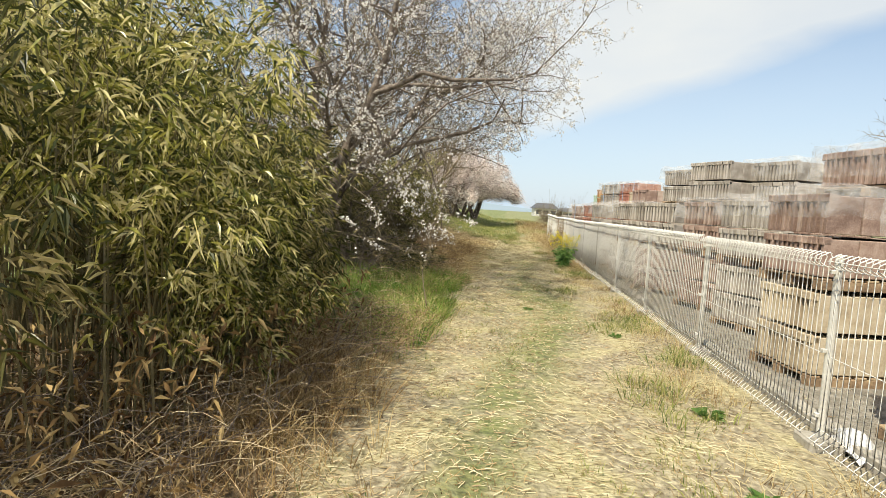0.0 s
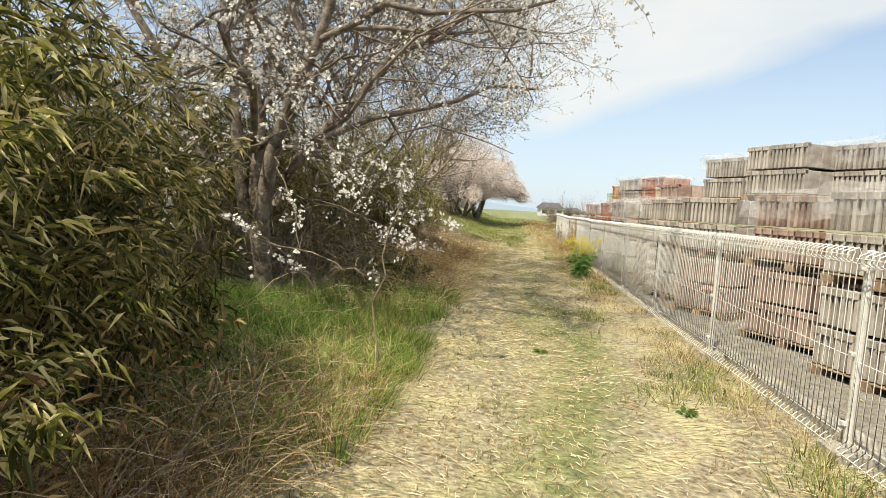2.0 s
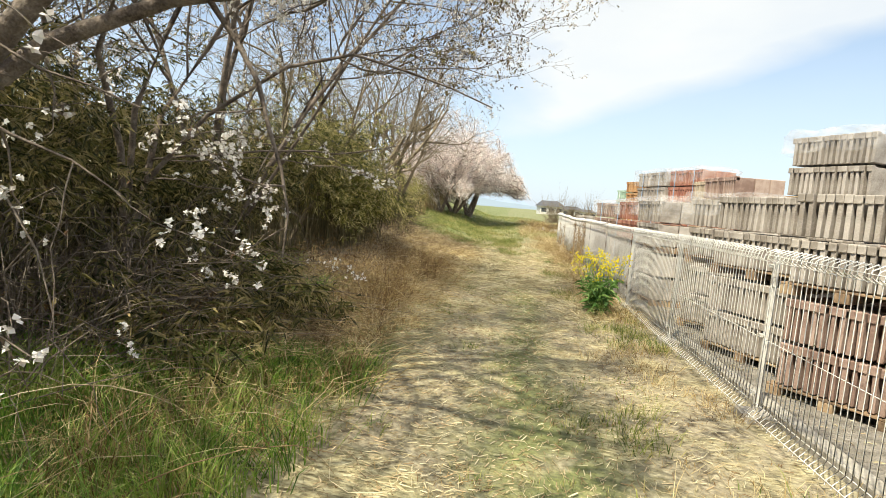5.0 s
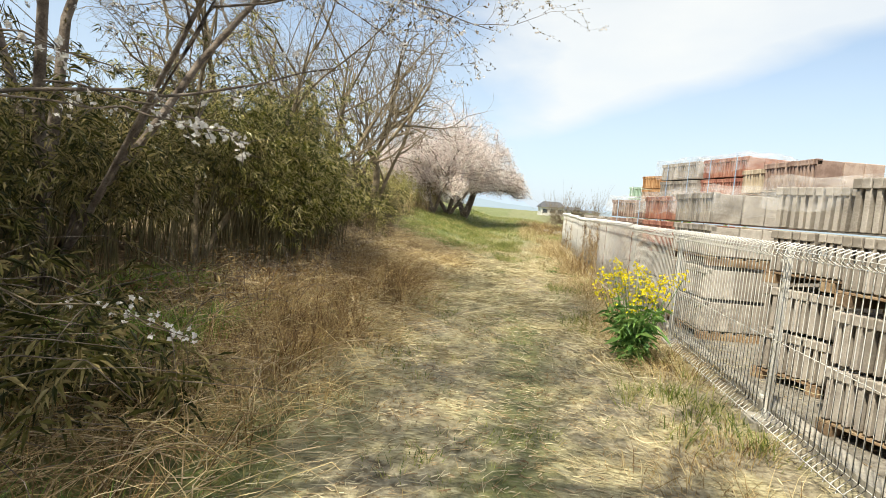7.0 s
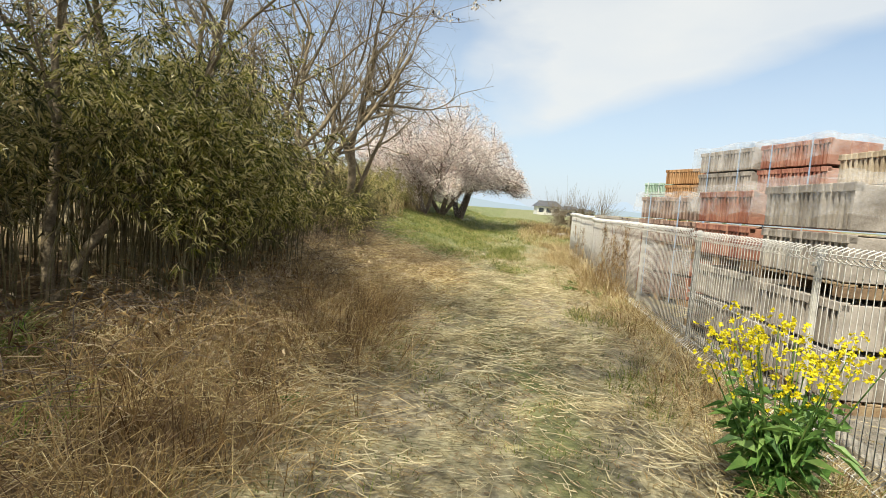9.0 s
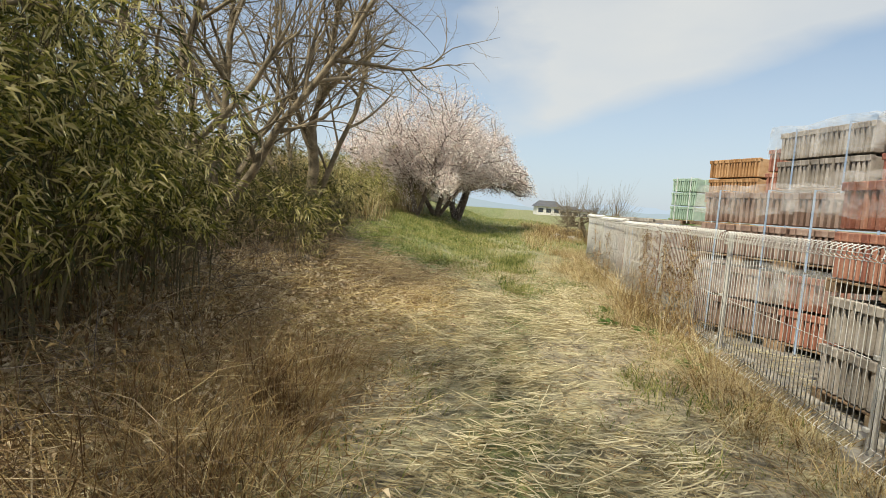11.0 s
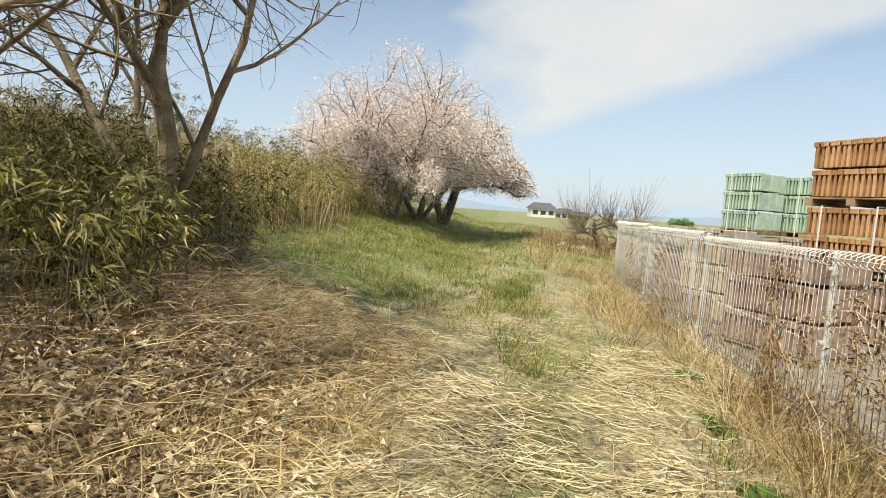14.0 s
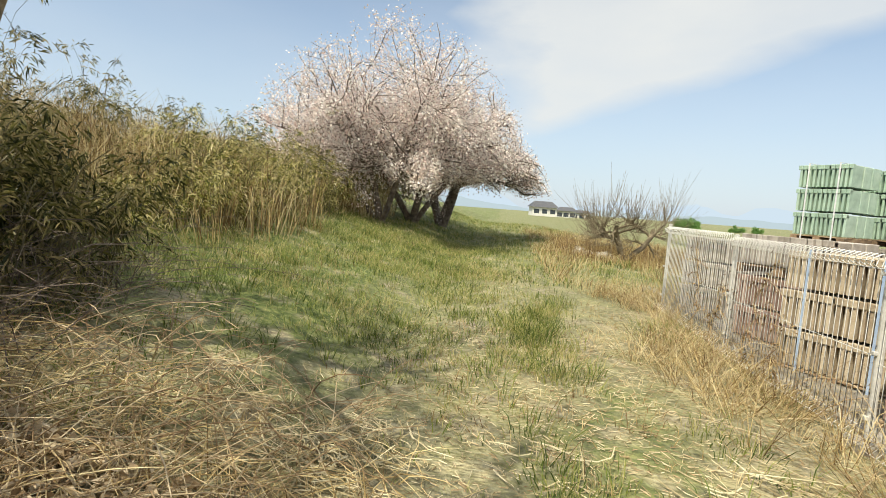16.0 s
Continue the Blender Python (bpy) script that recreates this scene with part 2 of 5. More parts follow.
def blades_vf(base, height, width, lean, curl=0.5):
    """Grass blades: three cross-sections bending over, two quads each."""
    n = len(base)
    h = np.asarray(height).reshape(-1, 1) * np.ones((n, 1))
    w = np.asarray(width).reshape(-1, 1) * np.ones((n, 1))
    a = rng.uniform(0, 2 * np.pi, n)
    side = np.stack([np.cos(a), np.sin(a), 0 * a], 1)
    lean = np.asarray(lean) * np.ones((n, 3))
    up = np.array((0, 0, 1.0))
    p1 = base + up * h * 0.55 + lean * h * 0.3
    p2 = base + up * h * (1 - 0.3 * curl) + lean * h * (0.6 + 0.6 * curl)
    V = np.stack([base - side * w / 2, base + side * w / 2, p1 - side * w * 0.4, p1 + side * w * 0.4, p2 - side * w * 0.06, p2 + side * w * 0.06], 1)
    i = np.arange(n)[:, None] * 6
    F = np.concatenate([i + (0, 1, 3, 2), i + (2, 3, 5, 4)], 1).reshape(-1, 4)
    return V.reshape(-1, 3), F


def tubes_vf(P, R, sides=5):
    """Tubes along polylines: P (n, k, 3), R (n, k)."""
    P, R = np.asarray(P, float), np.asarray(R, float)
    n, k, _ = P.shape
    T = unit(np.gradient(P, axis=1))
    ref = np.where(np.abs(T[..., 2:3]) > 0.9, np.array((1.0, 0, 0)), np.array((0, 0, 1.0)))
    A = unit(np.cross(T, ref))
    B = np.cross(T, A)
    th = np.arange(sides) * 2 * np.pi / sides
    V = P[:, :, None] + R[:, :, None, None] * (A[:, :, None] * np.cos(th)[:, None] + B[:, :, None] * np.sin(th)[:, None])
    idx = np.arange(n * k * sides).reshape(n, k, sides)
    nx = np.roll(idx, -1, 2)
    F = np.stack([idx[:, :-1], nx[:, :-1], nx[:, 1:], idx[:, 1:]], -1).reshape(-1, 4)
    return V.reshape(-1, 3), F


def join_vf(parts):
    Vs, Fs, o = [], [], 0
    for V, F in parts:
        Vs.append(V)
        Fs.append(F + o)
        o += len(V)
    return np.concatenate(Vs), np.concatenate(Fs)


def box(bm, lo, hi, bevel=0.0):
    m = Matrix.Translation([(a + b) / 2 for a, b in zip(lo, hi)]) @ Matrix.Diagonal([b - a for a, b in zip(lo, hi)] + [1])
    g = bmesh.ops.create_cube(bm, size=1.0, matrix=m)
    if bevel:
        bmesh.ops.bevel(bm, geom=list({e for v in g["verts"] for e in v.link_edges}), offset=bevel, segments=1, affect='EDGES')
    return bm


def sstep(a, b, x):
    t = np.clip((np.asarray(x, float) - a) / (b - a), 0, 1)
    return t * t * (3 - 2 * t)


def bumps(x, y):
    return (np.sin(1.9 * x + 0.7 * y) * np.sin(1.3 * y - 0.4 * x) + 0.6 * np.sin(4.1 * x + 2.3) * np.sin(3.7 * y + 1.1)) * 0.5


def h(x, y):
    """Height of the ground."""
    x, y = np.asarray(x, float), np.asarray(y, float)
    bank = 0.26 * np.clip(-1.0 - x, 0, 6) * (0.35 + 0.65 * sstep(12, 20, y)) * (1 - sstep(60, 110, y))
    rise = 0.022 * np.clip(y - 20, 0, 26) * (1 - 0.45 * sstep(1.5, 4, x)) * (1 - sstep(50, 90, y))
    yard = -0.02 * sstep(2.2, 2.6, x) * (1 - sstep(24, 27, y))
    rough = 0.035 * bumps(x, y) * (1 - sstep(2.0, 2.4, x) * (1 - sstep(25, 27, y)))
    return bank + rise + yard + rough * (1 - sstep(40, 80, y))


def on_ground(x, y, dz=0.0):
    return np.stack([x, y, h(x, y) + dz], -1)


# ---- ground ----
def ground_material():
    m = bpy.data.materials.new("trodden_earth")
    m.use_nodes = True
    n, l = m.node_tree.nodes, m.node_tree.links
    p = n["Principled BSDF"]
    p.inputs["Roughness"].default_value = 0.95
    tc = n.new("ShaderNodeTexCoord")

    def nz(scale, detail=6.0, stretch=None):
        t = n.new("ShaderNodeTexNoise")
        t.inputs["Scale"].default_value, t.inputs["Detail"].default_value = scale, detail
        if stretch:
            mp = n.new("ShaderNodeMapping")
            mp.inputs["Scale"].default_value = stretch
            l.new(tc.outputs["Object"], mp.inputs[0])
            l.new(mp.outputs[0], t.inputs["Vector"])
        else:
            l.new(tc.outputs["Object"], t.inputs["Vector"])
        return t.outputs[0]

    def ramp(fac, cols):
        r = n.new("ShaderNodeValToRGB")
        e = r.color_ramp.elements
        while len(e) < len(cols):
            e.new(0.5)
        for i, c in enumerate(cols):
            e[i].position = 0.3 + 0.4 * i / (len(cols) - 1)
            e[i].color = (*c, 1)
        l.new(fac, r.inputs[0])
        return r.outputs[0]

    soil = ramp(nz(21, 9), [(0.13, 0.1, 0.06), (0.31, 0.265, 0.18), (0.5, 0.44, 0.31)])
    straw = ramp(nz(26, 10, (0.6, 2.2, 1)), [(0.13, 0.105, 0.05), (0.43, 0.375, 0.215), (0.61, 0.555, 0.365)])
    green = ramp(nz(14), [(0.055, 0.08, 0.02), (0.13, 0.165, 0.045), (0.25, 0.26, 0.09)])

    def mix(f, a, b):
        q = n.new("ShaderNodeMix")
        q.data_type = 'RGBA'
        l.new(f, q.inputs["Factor"])
        l.new(a, q.inputs["A"])
        l.new(b, q.inputs["B"])
        return q.outputs["Result"]

    def rng_(fac, a, b):
        r = n.new("ShaderNodeMapRange")
        l.new(fac, r.inputs[0])
        r.inputs[1].default_value, r.inputs[2].default_value = a, b
        return r.outputs[0]

    c = mix(rng_(nz(2.3), 0.40, 0.55), straw, soil)
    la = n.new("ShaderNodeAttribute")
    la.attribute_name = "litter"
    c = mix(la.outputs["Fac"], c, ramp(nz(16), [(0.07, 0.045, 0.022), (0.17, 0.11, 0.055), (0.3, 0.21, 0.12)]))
    at = n.new("ShaderNodeAttribute")
    at.attribute_name = "grassy"
    gm = n.new("ShaderNodeMath")
    gm.operation = 'MULTIPLY'
    l.new(at.outputs["Fac"], gm.inputs[0])
    l.new(rng_(nz(3.1), 0.3, 0.5), gm.inputs[1])
    c = mix(gm.outputs[0], c, green)
    ya = n.new("ShaderNodeAttribute")
    ya.attribute_name = "yard"
    c = mix(ya.outputs["Fac"], c, ramp(nz(9), [(0.16, 0.145, 0.12), (0.25, 0.225, 0.19), (0.34, 0.31, 0.27)]))
    l.new(c, p.inputs["Base Color"])
    b = n.new("ShaderNodeBump")
    b.inputs["Strength"].default_value, b.inputs["Distance"].default_value = 0.9, 0.04
    l.new(nz(30, 9), b.inputs["Height"])
    l.new(b.outputs[0], p.inputs["Normal"])
    return m


def grassiness(x, y):
    """Where turf grows: the bank, the far meadow and the strip beside the track."""
    w = 1.1 * np.sin(1.3 * x + 0.4 * y) + 0.8 * np.sin(0.9 * y - 2.1 * x)
    y = y + 0.5 * w * (y < 40)
    x = x + 0.25 * w
    g = sstep(19.0, 23.0, y) * (0.45 + 0.55 * np.clip(sstep(-0.2, -1.8, x) + sstep(24, 30, y) * 0.6, 0, 1))
    g = np.maximum(g, sstep(-0.4, -1.0, x) * sstep(4.2, 5.0, y) * (1 - sstep(10, 12, y)))
    g = np.maximum(g, 0.85 * np.exp(-((x - 0.55) / 0.32) ** 2) * (y < 22))
    return np.clip(g, 0, 1)


def build_ground():
    xs = np.unique(np.concatenate([np.linspace(-14, 14, 141), np.geomspace(14, 2400, 26), -np.geomspace(14, 2400, 26)]))
    ys = np.unique(np.concatenate([np.linspace(-10, 46, 241), np.geomspace(46, 3000, 30), -np.geomspace(10, 2000, 16)]))
    X, Y = np.meshgrid(xs, ys)
    V = np.stack([X, Y, h(X, Y)], -1).reshape(-1, 3)
    idx = np.arange(X.size).reshape(X.shape)
    F = np.stack([idx[:-1, :-1], idx[:-1, 1:], idx[1:, 1:], idx[1:, :-1]], -1).reshape(-1, 4)
    ob = raw("ground", V, F, ground_material(), smooth=True)
    a = ob.data.attributes.new("grassy", 'FLOAT', 'POINT')
    a.data.foreach_set("value", grassiness(V[:, 0], V[:, 1]).astype(np.float32))
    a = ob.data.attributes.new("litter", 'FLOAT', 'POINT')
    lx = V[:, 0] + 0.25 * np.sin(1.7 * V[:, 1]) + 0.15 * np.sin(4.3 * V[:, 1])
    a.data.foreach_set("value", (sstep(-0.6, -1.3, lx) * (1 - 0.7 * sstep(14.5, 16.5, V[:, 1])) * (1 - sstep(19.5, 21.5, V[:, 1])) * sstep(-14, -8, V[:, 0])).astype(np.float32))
    a = ob.data.attributes.new("yard", 'FLOAT', 'POINT')
    a.data.foreach_set("value", (sstep(2.3, 2.5, V[:, 0]) * (1 - sstep(27.5, 28.5, V[:, 1]))).astype(np.float32))
    tagged(ob, "trodden earth track with cut straw and patches of grass", "ground", kind="structure")


build_ground()

# ---- mesh fence ----
FX = 2.20                                   # the fence's line
POSTS = list(range(-4, 27, 2))


def wire_mesh():
    prof = [(-0.055, 0.05), (-0.05, 0.075), (0.0, 0.13), (0.0, 1.10), (-0.06, 1.135), (-0.055, 1.165), (0.0, 1.195), (0.012, 1.165), (0.0, 1.115)]
    P = np.array([[(x, 0, z) for x, z in prof]])
    V, F = tubes_vf(P, np.full((1, len(prof)), 0.0037), 4)
    return raw_mesh("vertical_wire", V, F, M_WIRE, True)


def long_wire_mesh(r):
    V, F = tubes_vf(np.array([[(0, 0.03, 0), (0, 1.0, 0), (0, 1.97, 0)]]), np.full((1, 3), r), 5)
    return raw_mesh("horizontal_wire", V, F, M_WIRE, True)


def build_fence():
    wire, rail = wire_mesh(), long_wire_mesh(0.0026)
    fence = empty("mesh_fence", (FX, 0, 0))
    for y in POSTS:
        z0 = float(h(FX, y))
        bm = bmesh.new()
        bmesh.ops.create_cone(bm, cap_ends=True, segments=14, radius1=0.022, radius2=0.022, depth=1.42, matrix=Matrix.Translation((0, 0, 0.71)))
        post = part("post", bm, M_POST, fence)
        post.location = (0.035, y, z0 - 0.25)
        post.rotation_euler = (float(rng.normal(0, 0.008)), float(rng.normal(0, 0.008)), 0)
        bm = bmesh.new()
        bmesh.ops.create_uvsphere(bm, u_segments=12, v_segments=6, radius=0.025, matrix=Matrix.Translation((0, 0, 1.425)) @ Matrix.Diagonal((1, 1, 0.5, 1)))
        part("cap", bm, M_POST, post)
        for z in (0.45, 0.85, 1.33):
            bm = bmesh.new()
            box(bm, (-0.045, -0.016, z - 0.012), (-0.022, 0.016, z + 0.012), 0.003)
            part("clip", bm, M_POST, post)
        bm = bmesh.new()
        box(bm, (-0.1, -0.1, 0.0), (0.1, 0.1, 0.31), 0.012)
        part("footing", bm, M_CONC, post, "weathered concrete footing block")
        if y == POSTS[-1]:
            continue
        panel = empty("panel", (0, y, z0))
        panel.parent = fence
        for k in range(1, 40):
            w = new("vertical_wire", wire)
            w.parent = panel
            w.location = (0, k * 0.05, 0)
            w.rotation_euler = (0, 0, float(rng.normal(0, 0.03)))
        for x, z in ((0.006, 0.13), (0.006, 0.58), (0.006, 1.105), (-0.058, 1.15), (-0.002, 1.19), (-0.054, 0.07)):
            r = new("horizontal_wire", rail)
            r.parent = panel
            r.location = (x, 0, z)
    tagged(fence, "white coated wire mesh fence with rolled top edge", "fence")
    kerb = empty("kerb", (FX, 0, 0))
    bm = bmesh.new()
    box(bm, (0.16, 0.004, -0.25), (0.28, 0.996, 0.07), 0.008)
    first = part("kerb_stone", bm, M_CONC, kerb)
    first.location = (0, -6, 0)
    for y in range(-5, 26):
        o = new("kerb_stone", first.data)
        o.parent, o.location = kerb, (0, y, 0)
    tagged(kerb, "weathered concrete kerb along the foot of the fence", "kerb", kind="structure")


build_fence()

# ---- tile yard ----
PK, TIER = 0.10, 0.365


def tile_mesh(col, pitch):
    bm = bmesh.new()
    box(bm, (0, 0.004, 0.01), (0.3, pitch * 0.62, TIER - 0.035), 0.004)
    box(bm, (-0.012, 0.004, TIER - 0.085), (0.06, pitch * 0.92, TIER - 0.02), 0.004)
    me = bpy.data.meshes.new("roof_tile")
    bm.to_mesh(me)
    bm.free()
    me.materials.append(TILE[col])
    return me


def box_mesh(name, lo, hi, material):
    bm = box(bmesh.new(), lo, hi, 0.003)
    me = bpy.data.meshes.new(name)
    bm.to_mesh(me)
    bm.free()
    me.materials.append(material)
    return me


def film_mesh(length, depth, seed, tiers=2):
    """A loose crumpled hood of film over a pack: top and sides, open below."""
    r = np.random.default_rng(seed)
    nu, nv = 26, 22
    top, drop = PK + tiers * TIER + 0.02, r.uniform(0.3, 0.6)
    V = []
    for i in range(nu):
        for j in range(nv):
            a, b = -drop + (2 * drop + depth) * i / (nu - 1), -drop + (2 * drop + length) * j / (nv - 1)
            cx, cy = min(max(a, -0.03), depth + 0.03), min(max(b, -0.03), length + 0.03)
            d = max(abs(a - cx), abs(b - cy))
            out = 0.03 + 0.035 * d
            x = cx + (np.sign(a - cx) * out if abs(a - cx) > 0.001 else 0)
            y = cy + (np.sign(b - cy) * out if abs(b - cy) > 0.001 else 0)
            p = noise.noise_vector((x * 3.1 + seed, y * 3.3, d * 4))
            q = noise.noise_vector((x * 9 + seed, y * 9, d * 9))
            V.append((x + p[0] * 0.035 + q[0] * 0.012, y + p[1] * 0.035 + q[1] * 0.012, top + 0.045 - d * 0.95 + p[2] * 0.05 + q[2] * 0.015 ))
    idx = np.arange(nu * nv).reshape(nu, nv)
    F = np.stack([idx[:-1, :-1], idx[1:, :-1], idx[1:, 1:], idx[:-1, 1:]], -1).reshape(-1, 4)
    return raw_mesh("plastic_film", V, F, M_FILM, True)


CACHE = {}
NAMES = {"brown": "brown clay", "grey": "grey-brown clay", "beige": "sandy beige", "red": "brick-red clay", "orange": "orange clay", "green": "pale green glazed"}


def tile_pack(x, y, z, ang, length, depth, col, wrap, strap, seed, tiers=2):
    pack = empty("tile_pack", (x, y, z))
    pitch = 0.062
    n = int(length / pitch)
    key = (col, pitch)
    if key not in CACHE:
        CACHE[key] = tile_mesh(col, pitch)
    pk = ("pallet", round(length, 2), depth)
    if pk not in CACHE:
        CACHE[pk] = (box_mesh("pallet_runner", (0, 0, 0.002), (depth, 0.1, 0.08), M_PALLET), box_mesh("pallet_board", (0, 0, 0.082), (0.1, length, 0.1), M_PALLET))
    for i in range(3):
        o = new("pallet_runner", CACHE[pk][0])
        o.parent, o.location = pack, (0, i * (length - 0.1) / 2, 0)
    for i in range(6):
        o = new("pallet_board", CACHE[pk][1])
        o.parent, o.location = pack, (i * (depth - 0.1) / 5, 0, 0)
    r = random.Random(seed)
    for t in range(tiers):
        for i in range(n):
            o = new("roof_tile", CACHE[key])
            o.parent = pack
            o.location = (r.uniform(-0.008, 0.012), i * pitch, PK + t * TIER + 0.002)
            o.rotation_euler = (r.uniform(-0.03, 0.03), 0, r.uniform(-0.015, 0.015))
    # the rows behind
    bm = bmesh.new()
    k = max(1, int(round((depth - 0.31) / 0.31)))
    for t in range(tiers):
        for j in range(k):
            x0 = 0.315 + j * (depth - 0.31) / k
            box(bm, (x0, 0.004, PK + t * TIER + 0.012), (x0 + (depth - 0.31) / k - 0.012, n * pitch - 0.006, PK + (t + 1) * TIER - 0.03), 0.006)
    tagged(part("inner_tiles", bm, TILE[col], pack), kind="stuff")
    if strap:
        for f in (0.22, 0.78):
            yy, b, tp, w = length * f, 0.02, PK + tiers * TIER + 0.004, 0.010
            bm = bmesh.new()
            box(bm, (-0.022, yy - w, b), (-0.016, yy + w, tp))
            box(bm, (-0.022, yy - w, tp), (depth + 0.01, yy + w, tp + 0.005))
            part("strap", bm, M_STRAP if strap == "blue" else M_WSTRAP, pack, strap + " binding strap")
    if wrap:
        fk = ("film", round(length, 2), depth, seed % 3, tiers)
        if fk not in CACHE:
            CACHE[fk] = film_mesh(length, depth, seed % 3 + 1, tiers)
        f = new("plastic_film", CACHE[fk])
        f.parent = pack
        tagged(f, "crumpled clear plastic film")
    pack.matrix_basis = Matrix.Translation((x, y, z)) @ Matrix.Rotation(radians(ang), 4, 'Z') @ Matrix.Translation((0, -length, 0))
    tagged(pack, f"{NAMES[col]} roof tiles stacked on a pallet" + (" under plastic film" if wrap else ""), "tile pack", "tile packs in the yard")


# far-left corner of the stack's front, turn, length, depth, packs from the ground up: colour, film, strap
STACKS = [
    (4.50, 27.40, 33, 0.75, 0.80, ["grey - - 3", "green - white 3"]),
    (5.55, 27.75, 33, 0.75, 0.80, ["grey - - 3", "green - white 3"]),
    (4.04, 23.75, 28, 1.10, 0.80, ["brown - blue", "orange - white", "orange - -"]),
    (4.20, 21.85, 28, 0.85, 0.80, ["brown - -", "red - -", "red - white"]),
    (3.62, 20.25, 17, 1.25, 0.80, ["grey w blue", "brown w blue", "grey w blue"]),
    (4.02, 18.98, 17, 1.20, 0.80, ["brown w blue", "red w blue", "red w blue"]),
    (2.52, 19.55, 33, 1.00, 0.70, ["brown w blue", "brown w blue"]),
    (3.07, 18.70, 33, 1.00, 0.70, ["red w blue", "brown w blue"]),
    (2.62, 22.50, 28, 1.00, 0.80, ["brown - - 3"]),
    (2.60, 17.20, 8, 1.10, 0.80, ["grey - -", "red w -"]),
    (3.85, 16.80, 10, 0.90, 0.80, ["grey - -", "beige - -", "beige - - 1"]),
    (3.70, 15.80, 10, 0.95, 0.80, ["grey - -", "grey - -", "brown - - 1"]),
    (2.60, 15.60, 5, 1.10, 0.80, ["grey - -", "grey w -"]),
    (2.70, 13.25, 33, 1.00, 0.80, ["grey - -", "grey w -"]),
    (2.65, 10.75, 38, 0.85, 0.80, ["brown - -", "grey - -"]),
    (2.98, 9.25, 28, 1.05, 0.80, ["brown - -", "brown w -"]),
    (3.05, 7.90, 20, 1.00, 0.80, ["grey - -", "grey w -"]),
    (3.45, 6.55, 12, 1.15, 0.90, ["grey - -", "grey w -", "brown w - 1"]),
    (3.82, 13.30, 28, 0.95, 0.85, ["grey - -", "grey - -", "grey w -"]),
    (3.75, 11.40, 28, 0.95, 0.95, ["brown - -", "brown - -", "grey - -"]),
    (4.65, 10.95, 28, 0.95, 0.95, ["grey - -", "grey - -", "grey w -"]),
    (2.62, 26.70, 38, 1.05, 0.80, ["grey - - 3"]),
    (2.70, 25.10, 30, 1.05, 0.80, ["brown - -", "grey - - 1"]),
    (2.60, 23.85, 34, 1.00, 0.80, ["beige - blue 3"]),
    (2.60, 12.10, 25, 1.00, 0.80, ["grey - -", "grey - -"]),
    (6.00, 25.50, 25, 1.10, 0.80, ["brown - -", "brown - -"]),
    (5.60, 23.30, 25, 1.10, 0.80, ["grey - -", "brown - -"]),
    (5.40, 21.00, 20, 1.20, 0.80, ["grey - -", "red - -"]),
    (5.50, 18.40, 20, 1.20, 0.80, ["grey - -", "grey - -"]),
    (5.20, 16.30, 15, 1.20, 0.80, ["brown - -", "grey - -"]),
    (5.00, 14.20, 20, 1.20, 0.80, ["brown - -", "grey - -"]),
    (4.60, 9.10, 15, 1.20, 0.80, ["grey - -", "brown - -"]),
    (4.60, 7.20, 15, 1.20, 0.80, ["grey - -", "brown - -"]),
    (4.40, 5.20, 10, 1.20, 0.80, ["grey - -", "brown - -"]),
    (2.75, 6.10, 10, 0.80, 0.80, ["beige - -", "brown w -"]),
    (2.75, 4.30, 10, 1.10, 0.80, ["grey - -", "brown w -"]),
    (2.75, 2.70, 10, 1.10, 0.80, ["brown - -", "grey - -"]),
    (2.75, 1.10, 10, 1.10, 0.80, ["brown - -", "red - -"]),
]


def build_yard():
    for si, (x, y, ang, length, depth, packs) in enumerate(STACKS):
        z = -0.03
        for i, spec in enumerate(packs):
            col, wrap, strap, *more = spec.split()
            tiers = int(more[0]) if more else 2
            tile_pack(x, y, z, ang, length, depth, col, wrap == "w", "" if strap == "-" else strap, si * 7 + i, tiers)
            z += PK + tiers * TIER + 0.012


build_yard()


